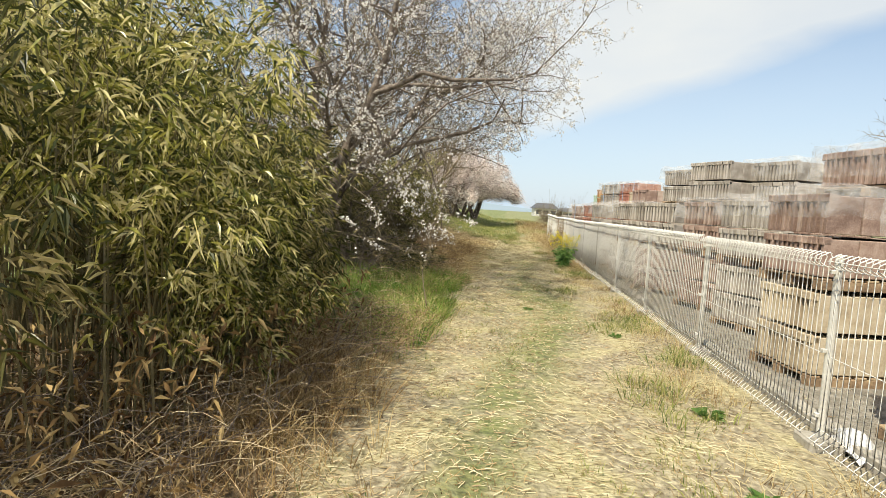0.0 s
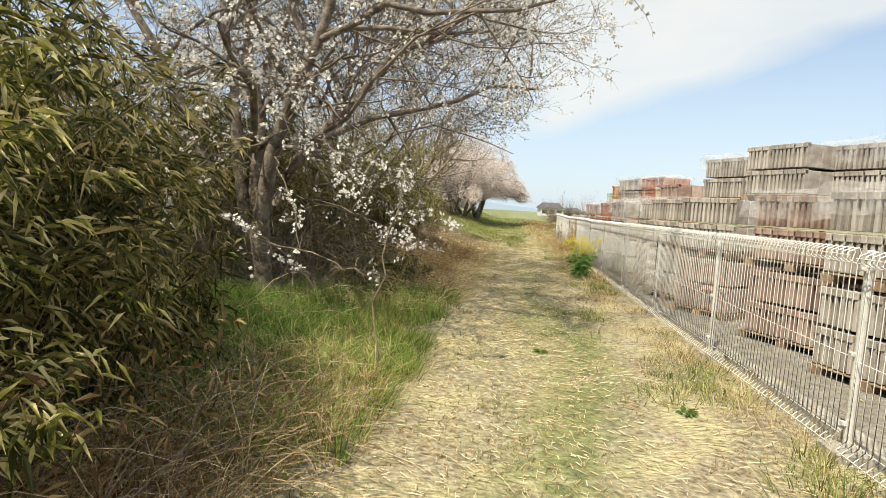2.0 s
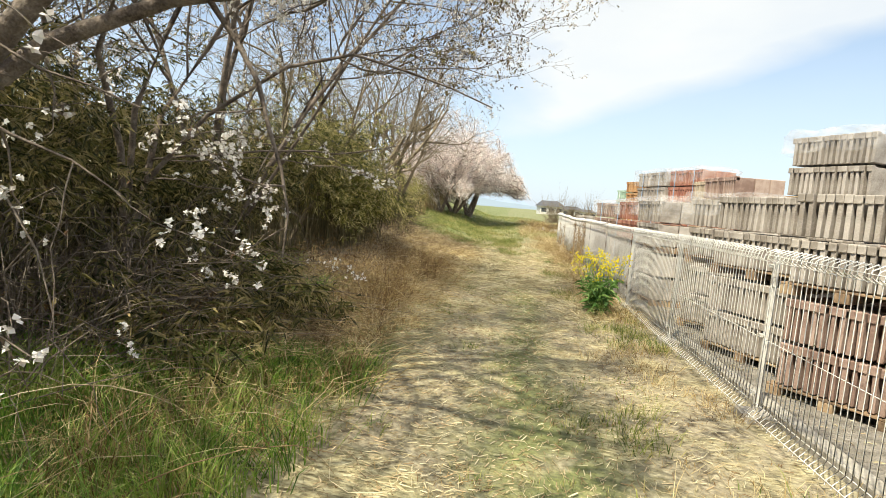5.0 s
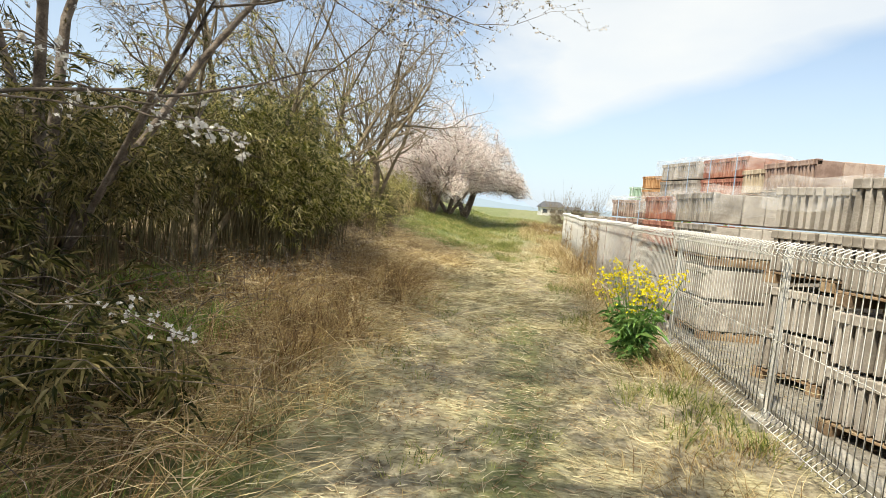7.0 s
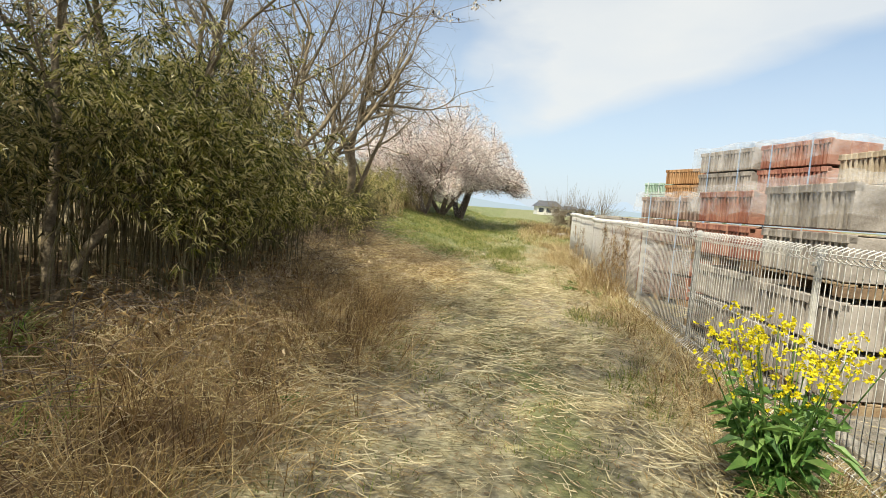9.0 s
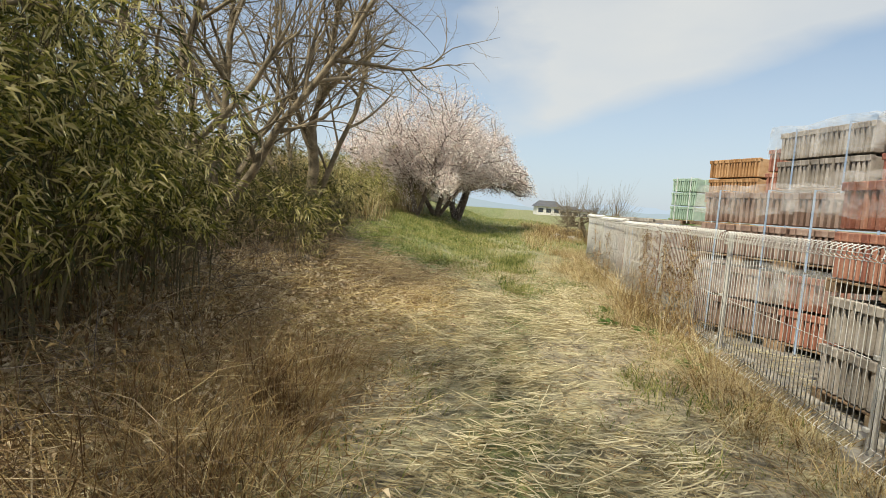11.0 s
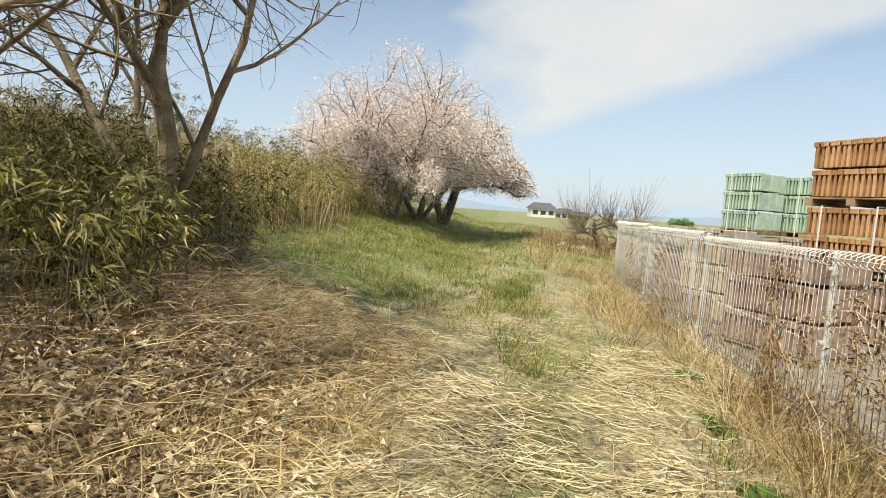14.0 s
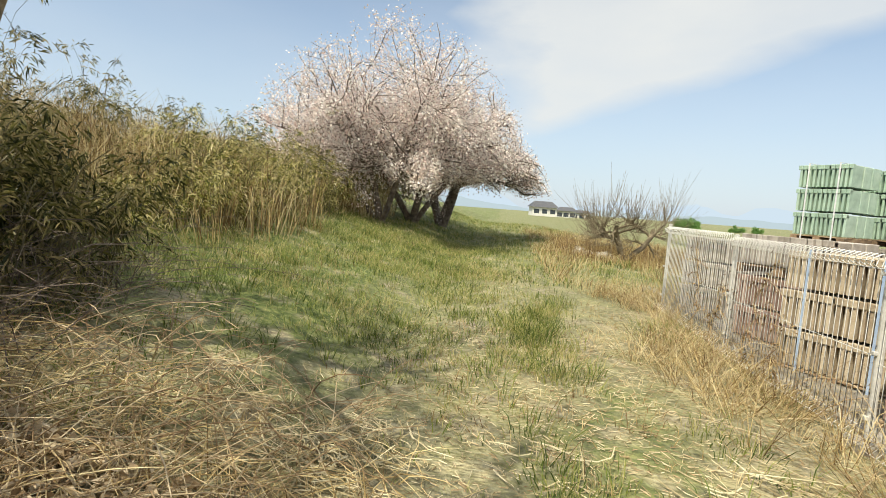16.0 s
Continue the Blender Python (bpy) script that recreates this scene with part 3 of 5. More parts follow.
# ---- trees ----
def grow(base, heads, levels, r, clear=None, turn=(-0.1, 0, 0.18), stems=()):
    """Branches by level: lists of (points, radii). heads: (direction, length, radius) of the stems; stems: (bends, radius) of those with a known
    course. clear: where nothing grows; turn: which way a branch swerves to keep out of there."""
    out = [[] for _ in levels]
    K = 7

    def branch(p, d, L, rad, lv):
        spec = levels[lv]
        for attempt in range(5):
            pts, dd = [np.array(p, float)], unit(np.array(d, float) + np.array(turn) * attempt)
            for k in range(K - 1):
                dd = unit(dd + r.normal(size=3) * spec["wig"] + np.array((0, 0, spec["up"])))
                pts.append(pts[-1] + dd * L / (K - 1))
            pts = np.array(pts)
            if not (clear and clear(pts).any()):
                break
        else:
            return
        carry(pts, L, rad, lv)

    def carry(pts, L, rad, lv):
        rr = np.linspace(rad, rad * levels[lv].get("taper", 0.45), K)
        out[lv].append((pts, rr))
        if lv + 1 < len(levels):
            nx = levels[lv + 1]
            n = int(round(nx["n"] * r.uniform(0.8, 1.2)))
            for i in range(n):
                f = nx.get("from", 0.3) + (1 - nx.get("from", 0.3)) * (i + r.uniform(0, 0.9)) / n
                f = min(f, 0.99) * (K - 1)
                k = int(f)
                q = pts[k] + (pts[k + 1] - pts[k]) * (f - k)
                ax = unit(pts[k + 1] - pts[k])
                side = unit(np.cross(ax, r.normal(size=3)))
                a = r.uniform(*nx["angle"])
                dd2 = ax * math.cos(a) + side * math.sin(a)
                branch(q, dd2, L * nx["len"] * r.uniform(0.7, 1.25), min(rr[k] * 0.75, rad * nx["rad"] * r.uniform(0.7, 1.2)), lv + 1)

    for d, L, rad in heads:
        branch(base, d, L, rad, 0)
    for bends, rad in stems:
        B = np.array(bends, float)
        u = np.linspace(0, len(B) - 1, K)
        pts = np.stack([np.interp(u, np.arange(len(B)), B[:, k]) for k in range(3)], 1)
        pts[1:] += r.normal(size=(K - 1, 3)) * 0.035
        carry(pts, float(np.linalg.norm(np.diff(pts, axis=0), axis=1).sum()), rad, 0)
    return out


def wood(levels_out, sides):
    vf = []
    for lv, brs in enumerate(levels_out):
        if brs:
            vf.append(tubes_vf(np.array([b[0] for b in brs]), np.array([b[1] for b in brs]), sides[lv]))
    return join_vf(vf)


def along(brs, per, jitter, r):
    """Points scattered along branches."""
    P = np.array([b[0] for b in brs])
    n, k, _ = P.shape
    f = r.uniform(0.08, 0.999, (n, per)) * (k - 1)
    i = f.astype(int)
    a = np.take_along_axis(P, i[..., None], 1)
    b = np.take_along_axis(P, i[..., None] + 1, 1)
    q = a + (b - a) * (f - i)[..., None]
    return q.reshape(-1, 3) + r.normal(size=(n * per, 3)) * jitter


def scatter_leaves(Q, size, r, elong=0.8, droop=0.0):
    d = r.normal(size=Q.shape)
    s = size * r.uniform(0.6, 1.3, len(Q))
    return leaves_vf(Q, d, s, s * elong, 0.15, droop)


def flowers_vf(Q, r, size=0.017):
    """Five-petalled flowers."""
    n = len(Q)
    N = unit(r.normal(size=(n, 3)) + np.array((0, -0.3, 0.2)))
    A = unit(np.cross(N, r.normal(size=(n, 3))))
    B = np.cross(N, A)
    base, dirs = [], []
    for k in range(5):
        th = k * 2 * np.pi / 5
        dirs.append(A * math.cos(th) + B * math.sin(th) + N * 0.35)
        base.append(Q)
    base, dirs = np.concatenate(base), np.concatenate(dirs)
    return leaves_vf(base, dirs, size, size * 0.95, 0.1, 0.0)


def make_tree(name, base, heads, levels, seed, bark, sides, label, bloom=None, buds=None, limbs=True, stems=()):
    r = np.random.default_rng(seed)
    z = float(h(base[0], base[1])) - 0.08
    t = empty(name, (base[0], base[1], z))

    def clear(p):
        x, y, q = p[:, 0] + base[0], p[:, 1] + base[1], p[:, 2] + z
        return ((x > -0.4) & (x < 1.2) & (q < 2.1) & (y < 20.5)) | ((x > 0.45) & (y > 9.3) & (q < 3.4) & (y < 20.5)) | ((x > -1.2) & (q < 2.4) & (y > 9.3) & (y < 17)) | ((x > 1.2) & (q < 3.4) & (y < 9.3)) | ((x > 2.0) & (y < 9.3)) | ((q < 1.5) & (y < 6.9))

    def dome(p):
        # the rounded outline that the row of blossoming crowns shares, lifted off the ground on both sides
        x, y, q = p[:, 0] + base[0], p[:, 1] + base[1], p[:, 2] + z
        dx = x + 2.8
        return (q > 6.4 - 0.17 * np.clip(33.5 - y, 0, 6) - np.where(dx < 0, 0.13, 0.26) * dx ** 2) | (q < 1.8) & (abs(dx) > 1.3) | (x < -6.0)

    crowned = 30 < base[1] < 40 and base[0] < 0
    br = grow((0, 0, 0), heads, levels, r, dome if crowned else clear, (0.0, 0.0, -0.16) if crowned else (-0.1, 0, 0.18),
              [([(a - base[0], b - base[1], c - z) for a, b, c in bends], rad) for bends, rad in stems])
    for lv, nm in ((0, "stem"), (1, "limb")) if limbs else ((0, "stem"),):
        for b in br[lv]:
            V, F = tubes_vf(b[0][None], b[1][None], sides[lv])
            raw(nm, V, F, bark, t, smooth=True)
    n0 = 2 if limbs else 1
    V, F = wood(br[n0:], sides[n0:])
    tagged(raw("twig", V, F, bark, t, smooth=True), kind="stuff")
    if bloom:
        per, jit, size, material, lvls, clusters = bloom
        brs = [b for lv in lvls for b in br[lv]]
        Q = along(brs, per, jit, r)
        if clusters:
            Q = Q[r.uniform(size=len(Q)) < 0.5]
            Q = (Q[:, None] + r.normal(size=(len(Q), clusters, 3)) * 0.022).reshape(-1, 3)
            V, F = flowers_vf(Q, r, size)
        else:
            V, F = scatter_leaves(Q, size, r)
        tagged(raw("blossom", V, F, material, t, "pale blossom"), kind="stuff")
    if buds:
        Q = along(br[-1], buds[0], 0.006, r)
        V, F = scatter_leaves(Q, buds[1], r, 0.4)
        tagged(raw("bud", V, F, M_BUD, t, "brown opening buds"), kind="stuff")
    tagged(t, label, "tree")
    return t


def build_trees():
    # the sparse cherry beside the track: a few crooked trunks out of one foot, long limbs over the track
    stems = [([(-2.6, 8.5, 0.1), (-2.7, 8.5, 1.2), (-2.75, 8.55, 2.2), (-2.95, 8.6, 3.2), (-2.8, 8.7, 4.4)], 0.125),
             ([(-2.5, 8.4, 0.1), (-2.5, 8.2, 1.3), (-2.0, 8.0, 2.4), (-1.72, 7.9, 3.1), (-1.45, 7.8, 4.3)], 0.105),
             ([(-2.7, 8.5, 0.5), (-2.85, 8.4, 2.0), (-3.15, 8.5, 3.2), (-3.3, 8.5, 4.3)], 0.075),
             ([(-2.7, 8.5, 0.3), (-3.3, 8.2, 1.9), (-3.7, 8.0, 2.9), (-4.4, 8.0, 3.9)], 0.085),
             ([(-2.45, 8.4, 1.2), (-2.1, 8.5, 1.9), (-1.55, 8.5, 2.4), (-0.95, 8.6, 3.1), (-0.2, 8.7, 3.5)], 0.07),
             ([(-2.4, 8.5, 1.5), (-1.75, 8.8, 2.15), (-1.0, 9.1, 2.4), (-0.3, 9.2, 2.75), (0.4, 9.2, 2.8)], 0.05),
             ([(-1.75, 7.95, 2.9), (-1.0, 7.6, 3.1), (-0.2, 7.5, 3.0), (0.5, 7.5, 3.1)], 0.04),
             ([(-2.7, 8.4, 1.8), (-2.3, 7.7, 2.3), (-2.1, 7.0, 2.3), (-1.9, 6.4, 2.5)], 0.045)]
    lv = [dict(wig=0.13, up=0.0, taper=0.3),
          dict(n=7, len=0.52, rad=0.34, angle=(0.6, 1.4), wig=0.19, up=0.0, taper=0.25, **{"from": 0.36}),
          dict(n=7, len=0.5, rad=0.36, angle=(0.5, 1.2), wig=0.22, up=-0.01, taper=0.3, **{"from": 0.12}),
          dict(n=6, len=0.45, rad=0.42, angle=(0.4, 1.2), wig=0.24, up=-0.015, taper=0.4, **{"from": 0.1})]
    make_tree("cherry_tree", (-2.6, 8.5), [], lv, 11, M_BARK, (10, 6, 4, 3), "dark-barked cherry tree with sparse white blossom leaning over the track",
              bloom=(3, 0.012, 0.02, M_PETALW, (3,), 4), buds=(6, 0.026), stems=stems)
    lvm = [dict(wig=0.09, up=0.03, taper=0.25),
           dict(n=9, len=0.5, rad=0.4, angle=(0.4, 1.1), wig=0.14, up=0.01, taper=0.3, **{"from": 0.4}),
           dict(n=7, len=0.5, rad=0.42, angle=(0.4, 1.1), wig=0.18, up=0.0, taper=0.3, **{"from": 0.12}),
           dict(n=6, len=0.5, rad=0.42, angle=(0.4, 1.1), wig=0.2, up=-0.01, **{"from": 0.1})]
    make_tree("cherry_tree", (-2.9, 10.3), [((-0.2, 0.0, 1), 3.6, 0.04)], lvm, 14, M_BARK, (9, 6, 4, 3), "budding cherry tree with few white flowers beside the track",
              bloom=(1, 0.01, 0.02, M_PETALW, (3,), 3), buds=(16, 0.036),
              stems=[([(-2.9, 10.3, 0.1), (-2.8, 10.2, 1.5), (-2.45, 10.2, 2.6), (-1.9, 10.3, 3.5), (-1.2, 10.5, 4.4)], 0.032),
                     ([(-2.6, 10.2, 1.3), (-1.9, 10.4, 2.2), (-1.0, 10.5, 2.45), (-0.3, 10.45, 2.35), (0.2, 10.5, 2.1)], 0.02),
                     ([(-2.9, 10.3, 0.4), (-2.7, 10.6, 1.9), (-2.3, 11.0, 3.2), (-1.6, 11.2, 4.4)], 0.034),
                     ([(-2.8, 10.2, 1.0), (-2.65, 9.8, 2.2), (-2.1, 9.5, 3.2), (-1.3, 9.3, 4.2)], 0.03)])
    lvm[1]["from"] = 0.55
    make_tree("cherry_tree", (-3.5, 12.3), [((0.3, 0.1, 1), 4.9, 0.06), ((0.55, -0.1, 1), 5.2, 0.055), ((0.12, 0.25, 1), 4.6, 0.055), ((0.5, 0.3, 1), 5.2, 0.05), ((0.8, 0.05, 1), 5.4, 0.03), ((0.75, -0.4, 1), 5.2, 0.028)], lvm, 15, M_BARK, (9, 6, 4, 3),
              "tall cherry tree in thin early bloom spreading over the track", bloom=(4, 0.012, 0.022, M_PETALW, (3,), 3), buds=(12, 0.04))
    # bare pale trees on the bank
    lvb = [dict(wig=0.1, up=0.05, taper=0.3),
           dict(n=7, len=0.5, rad=0.42, angle=(0.4, 0.95), wig=0.14, up=0.03, taper=0.25, **{"from": 0.35}),
           dict(n=7, len=0.5, rad=0.4, angle=(0.4, 1.1), wig=0.18, up=0.0, taper=0.3, **{"from": 0.12}),
           dict(n=5, len=0.5, rad=0.42, angle=(0.4, 1.1), wig=0.2, up=-0.01, **{"from": 0.1})]
    spots = [((-3.2, 21.1), [((0.12, 0, 1), 3.8, 0.11), ((-0.25, 0, 1), 3.4, 0.07), ((0.5, -0.1, 1), 3.5, 0.06), ((-0.1, 0.1, 1), 3.3, 0.05)], 3),
             ((-3.45, 18.6), [((0.8, -0.02, 0.85), 3.7, 0.065), ((0.1, 0.1, 1), 3.5, 0.065), ((-0.35, 0, 1), 3.3, 0.06), ((0.35, 0.1, 1), 3.4, 0.05)], 5),
             ((-3.7, 17.4), [((0.1, 0.1, 1), 3.4, 0.06), ((0.5, 0.3, 1), 3.4, 0.05), ((-0.2, 0.2, 1), 3.2, 0.05), ((0.25, -0.1, 1), 3.2, 0.045)], 8),
             ((-4.6, 20.2), [((-0.25, 0.2, 1), 2.8, 0.07), ((0.15, 0, 1), 2.8, 0.06)], 9),
             ((-4.3, 15.8), [((0.2, 0.1, 1), 3.4, 0.07), ((-0.2, 0.1, 1), 3.3, 0.06)], 17),
             ((-3.3, 14.3), [((0.15, 0.3, 1), 3.6, 0.045), ((-0.15, 0.1, 1), 3.3, 0.05)], 21)]
    for b, hd, sd in spots:
        make_tree("bare_tree", b, hd, lvb, sd, M_PALEBARK, (9, 6, 4, 3), "leafless tree with pale grey-brown bark and several stems", buds=(3, 0.02))
    make_tree("bare_tree", (16.0, 25.5), [((0.1, 0, 1), 4.6, 0.14), ((-0.4, 0, 1), 4.2, 0.10), ((0.45, 0.1, 1), 4.2, 0.10)], lvb, 61, M_PALEBARK, (8, 5, 4, 3), "tall leafless tree beyond the tile yard", limbs=False)
    # cherries in full bloom further on
    lvc = [dict(wig=0.08, up=0.02, taper=0.6),
           dict(n=10, len=0.82, rad=0.45, angle=(0.6, 1.4), wig=0.11, up=-0.01, **{"from": 0.45}),
           dict(n=9, len=0.6, rad=0.42, angle=(0.4, 1.1), wig=0.15, up=0.0, **{"from": 0.12}),
           dict(n=8, len=0.5, rad=0.4, angle=(0.4, 1.2), wig=0.2, up=-0.015, **{"from": 0.1})]
    full = [((-3.15, 31.5), [((-0.2, 0, 1), 2.5, 0.10), ((-0.7, -0.2, 1), 2.5, 0.085), ((0.35, 0.1, 1), 2.5, 0.08)], 31),
            ((-2.7, 33.6), [((0.1, -0.2, 1), 2.7, 0.12), ((-0.5, 0.1, 1), 2.7, 0.10), ((0.6, 0, 1), 2.6, 0.09)], 32),
            ((-2.1, 35.6), [((0.35, 0, 1), 2.9, 0.2), ((-0.2, 0.2, 1), 2.8, 0.15), ((0.8, -0.15, 0.7), 2.4, 0.12)], 33),
            ((-5.0, 44.0), [((0.1, 0, 1), 1.4, 0.15), ((-0.4, 0.1, 1), 1.3, 0.12), ((0.7, 0, 0.9), 1.3, 0.1)], 34)]
    for b, hd, sd in full:
        make_tree("blossoming_cherry_tree", b, hd, lvc, sd, M_BARK, (9, 6, 4, 3), "wide cherry tree in full pale pink bloom",
                  bloom=(34, 0.085, 0.052, M_PETAL, (2, 3), 0), limbs=False)
    # the small pruned fruit tree in the field
    lvf = [dict(wig=0.16, up=0.0, taper=0.7), dict(n=6, len=0.62, rad=0.5, angle=(0.8, 1.5), wig=0.24, up=-0.02, **{"from": 0.5}),
           dict(n=9, len=0.5, rad=0.35, angle=(0.5, 1.2), wig=0.2, up=0.06, **{"from": 0.2}), dict(n=7, len=2.1, rad=0.35, angle=(0.3, 0.8), wig=0.08, up=0.2, **{"from": 0.2})]
    make_tree("fruit_tree", (3.35, 33.0), [((-0.3, 0, 1), 1.15, 0.09), ((0.5, 0, 1), 1.25, 0.08)], lvf, 41, M_PALEBARK, (8, 6, 4, 3), "small gnarled leafless fruit tree in dry weeds", limbs=False)


build_trees()


def spray(pts, flowers, seed, thick=0.007):
    """A low flowering branch that reaches out over the verge."""
    r = np.random.default_rng(seed)
    pts = np.array(pts, float)
    s = np.linspace(0, len(pts) - 1, 12)
    P = np.stack([np.interp(s, np.arange(len(pts)), pts[:, k]) for k in range(3)], 1)
    P[1:-1] = (P[:-2] + P[1:-1] * 2 + P[2:]) / 4
    P[1:] += r.normal(size=(11, 3)) * 0.015
    t = empty("flowering_branch", tuple(P[0]))
    P = P - P[0]
    V, F = tubes_vf(P[None], np.linspace(thick, thick * 0.3, 12)[None], 5)
    raw("branch", V, F, M_PALEBARK if seed % 2 else M_BARK, t, smooth=True)
    tw = []
    for i in range(10):
        k = int(r.integers(3, 11))
        d = unit(r.normal(size=3) + np.array((0.2, -0.2, 0))) * r.uniform(0.1, 0.3)
        u = np.linspace(0, 1, 4)[:, None]
        tw.append((P[k] + d * u - np.array((0, 0, 0.05)) * u ** 2, np.linspace(0.003, 0.001, 4)))
    V, F = tubes_vf(np.array([a for a, _ in tw]), np.array([c for _, c in tw]), 3)
    tagged(raw("twig", V, F, M_BARK, t), kind="stuff")
    if flowers:
        Q = np.concatenate([along([(P[5:], None)], flowers, 0.012, r), along(tw[:4], max(1, flowers // 8), 0.01, r)])
        Q = (Q[:, None] + r.normal(size=(len(Q), 4, 3)) * 0.02).reshape(-1, 3)
        V, F = flowers_vf(Q, r, 0.018)
        tagged(raw("blossom", V, F, M_PETALW, t, "white blossom"), kind="stuff")
    tagged(t, "low cherry branch with clusters of white blossom", "branch", "low branches of the cherry")


spray([(-2.2, 7.4, 1.6), (-1.69, 5.7, 1.35), (-1.3, 5.9, 1.05), (-1.05, 6.1, 0.8)], 13, 1)
spray([(-2.3, 8.1, 1.7), (-1.4, 7.1, 1.75), (-0.9, 6.6, 1.5), (-0.7, 6.3, 1.3)], 7, 2)
spray([(-0.62, 6.36, 0.0), (-0.66, 6.4, 0.75), (-0.55, 6.4, 1.25), (-0.47, 6.42, 1.62)], 3, 3, 0.0085)
spray([(-0.6, 6.4, 1.1), (-0.45, 6.45, 1.27), (-0.25, 6.6, 1.22), (-0.1, 6.7, 1.14)], 8, 5, 0.006)
spray([(-1.9, 6.9, 0.95), (-1.2, 6.5, 0.9), (-0.85, 6.4, 0.82), (-0.64, 6.38, 0.8)], 0, 7, 0.007)
spray([(-2.2, 8.0, 2.1), (-1.2, 6.7, 1.75), (-0.98, 6.35, 1.55), (-0.82, 6.2, 1.32)], 12, 15)
spray([(-1.9, 7.6, 1.35), (-1.0, 6.9, 1.2), (-0.55, 6.7, 1.05), (-0.3, 6.6, 0.98)], 7, 14, 0.006)
spray([(-2.2, 7.9, 1.7), (-1.4, 6.5, 1.4), (-1.2, 6.2, 1.2), (-1.1, 6.05, 0.95)], 8, 17)
spray([(-2.1, 8.0, 2.2), (-1.5, 7.2, 1.9), (-1.0, 7.0, 1.7), (-0.6, 6.9, 1.45)], 9, 16)
spray([(-2.3, 8.3, 1.0), (-1.5, 7.6, 1.3), (-0.9, 7.3, 1.05), (-0.6, 7.3, 0.9)], 5, 6)
spray([(-2.5, 8.4, 1.5), (-1.9, 6.4, 1.6), (-1.75, 5.7, 1.3), (-1.7, 5.5, 0.95)], 7, 9)
spray([(-2.8, 10.5, 1.5), (-1.7, 10.9, 1.68), (-1.05, 11.0, 1.72), (-0.4, 11.0, 1.88)], 3, 18, 0.013)
spray([(-2.0, 11.0, 1.75), (-1.3, 11.0, 1.66), (-0.98, 11.0, 1.56), (-0.75, 11.0, 1.42)], 9, 20)
spray([(-2.6, 10.4, 1.5), (-1.6, 10.6, 1.6), (-0.8, 10.4, 1.5), (-0.45, 10.1, 1.43)], 5, 8)
spray([(-2.6, 10.4, 0.9), (-1.7, 10.2, 0.85), (-1.1, 10.4, 0.72), (-0.75, 10.5, 0.62)], 7, 13)
spray([(-2.6, 10.4, 1.5), (-1.9, 9.9, 1.75), (-1.2, 10.1, 1.75), (-0.8, 10.2, 1.6)], 6, 10)
spray([(-2.9, 10.2, 1.3), (-2.0, 9.7, 1.35), (-1.3, 9.6, 1.25), (-0.9, 9.7, 1.15)], 6, 12)


# ---- thickets ----
def thicket(name, x0, x1, y0, y1, height, canes, leaves, material, seed, label, leaf=(0.13, 0.02), lean=(0.3, 0.0), low=0.3, cat="bamboo thicket"):
    r = np.random.default_rng(seed)
    cx, cy = (x0 + x1) / 2, (y0 + y1) / 2
    t = empty(name, (cx, cy, float(h(cx, cy))))
    bx, by = r.uniform(x0, x1, canes), r.uniform(y0, y1, canes)
    H = np.array([height(x, y) for x, y in zip(bx, by)]) * r.uniform(0.6, 1.1, canes) * (1 + 0.22 * np.sin(2.3 * bx + 1.7 * by) * np.sin(1.9 * by - bx) + 0.35 * (r.uniform(size=canes) < 0.06))
    base = on_ground(bx, by, -0.05) - np.array(t.location)
    a = r.uniform(0, 2 * np.pi, canes)
    k = 6
    s = np.linspace(0, 1, k)
    bend = np.stack([np.cos(a) * 0.28 + lean[0] * r.uniform(0, 1, canes), np.sin(a) * 0.28 + lean[1] * r.uniform(0, 1, canes), 0 * a], 1)
    P = base[:, None] + s[None, :, None] * H[:, None, None] * np.array((0, 0, 1.0)) + (s ** 2)[None, :, None] * bend[:, None] * H[:, None, None] * 0.8
    P[:, -1, 2] -= 0.08 * H
    R = np.linspace(0.008, 0.002, k)[None] * r.uniform(0.6, 1.2, (canes, 1))
    V, F = tubes_vf(P, R, 4)
    tagged(raw("cane", V, F, M_CANE, t, "thin yellowish canes"), kind="stuff")
    # leaves in drooping sprays round the side shoots, with gaps between them
    per = 14
    sprays = leaves // per
    leaves = sprays * per
    c = r.integers(0, canes, sprays)
    f = (low + (1 - low) * r.uniform(0, 1, sprays) ** 0.7) * (k - 1) * 0.999
    i = f.astype(int)
    q = P[c, i] + (P[c, i + 1] - P[c, i]) * (f - i)[:, None]
    way = unit(r.normal(size=(sprays, 3)) * np.array((1, 1, 0.4)) + np.array((0.3, -0.12, -0.1)))
    q = np.repeat(q + way * r.uniform(0.0, 0.14, (sprays, 1)), per, 0)
    way = np.repeat(way, per, 0)
    q = q + way * r.uniform(0, 0.2, (leaves, 1)) + r.normal(size=(leaves, 3)) * 0.02
    d = way * 0.8 + r.normal(size=(leaves, 3)) * np.array((0.7, 0.7, 0.5)) + np.array((0, 0, -0.35))
    L = leaf[0] * r.uniform(0.55, 1.35, leaves)
    V, F = leaves_vf(q, d, L, leaf[1] * r.uniform(0.7, 1.3, leaves), 0.2, 0.25)
    tagged(raw("leaf", V, F, material, t), kind="stuff")
    tagged(t, label, cat, "thickets along the track")


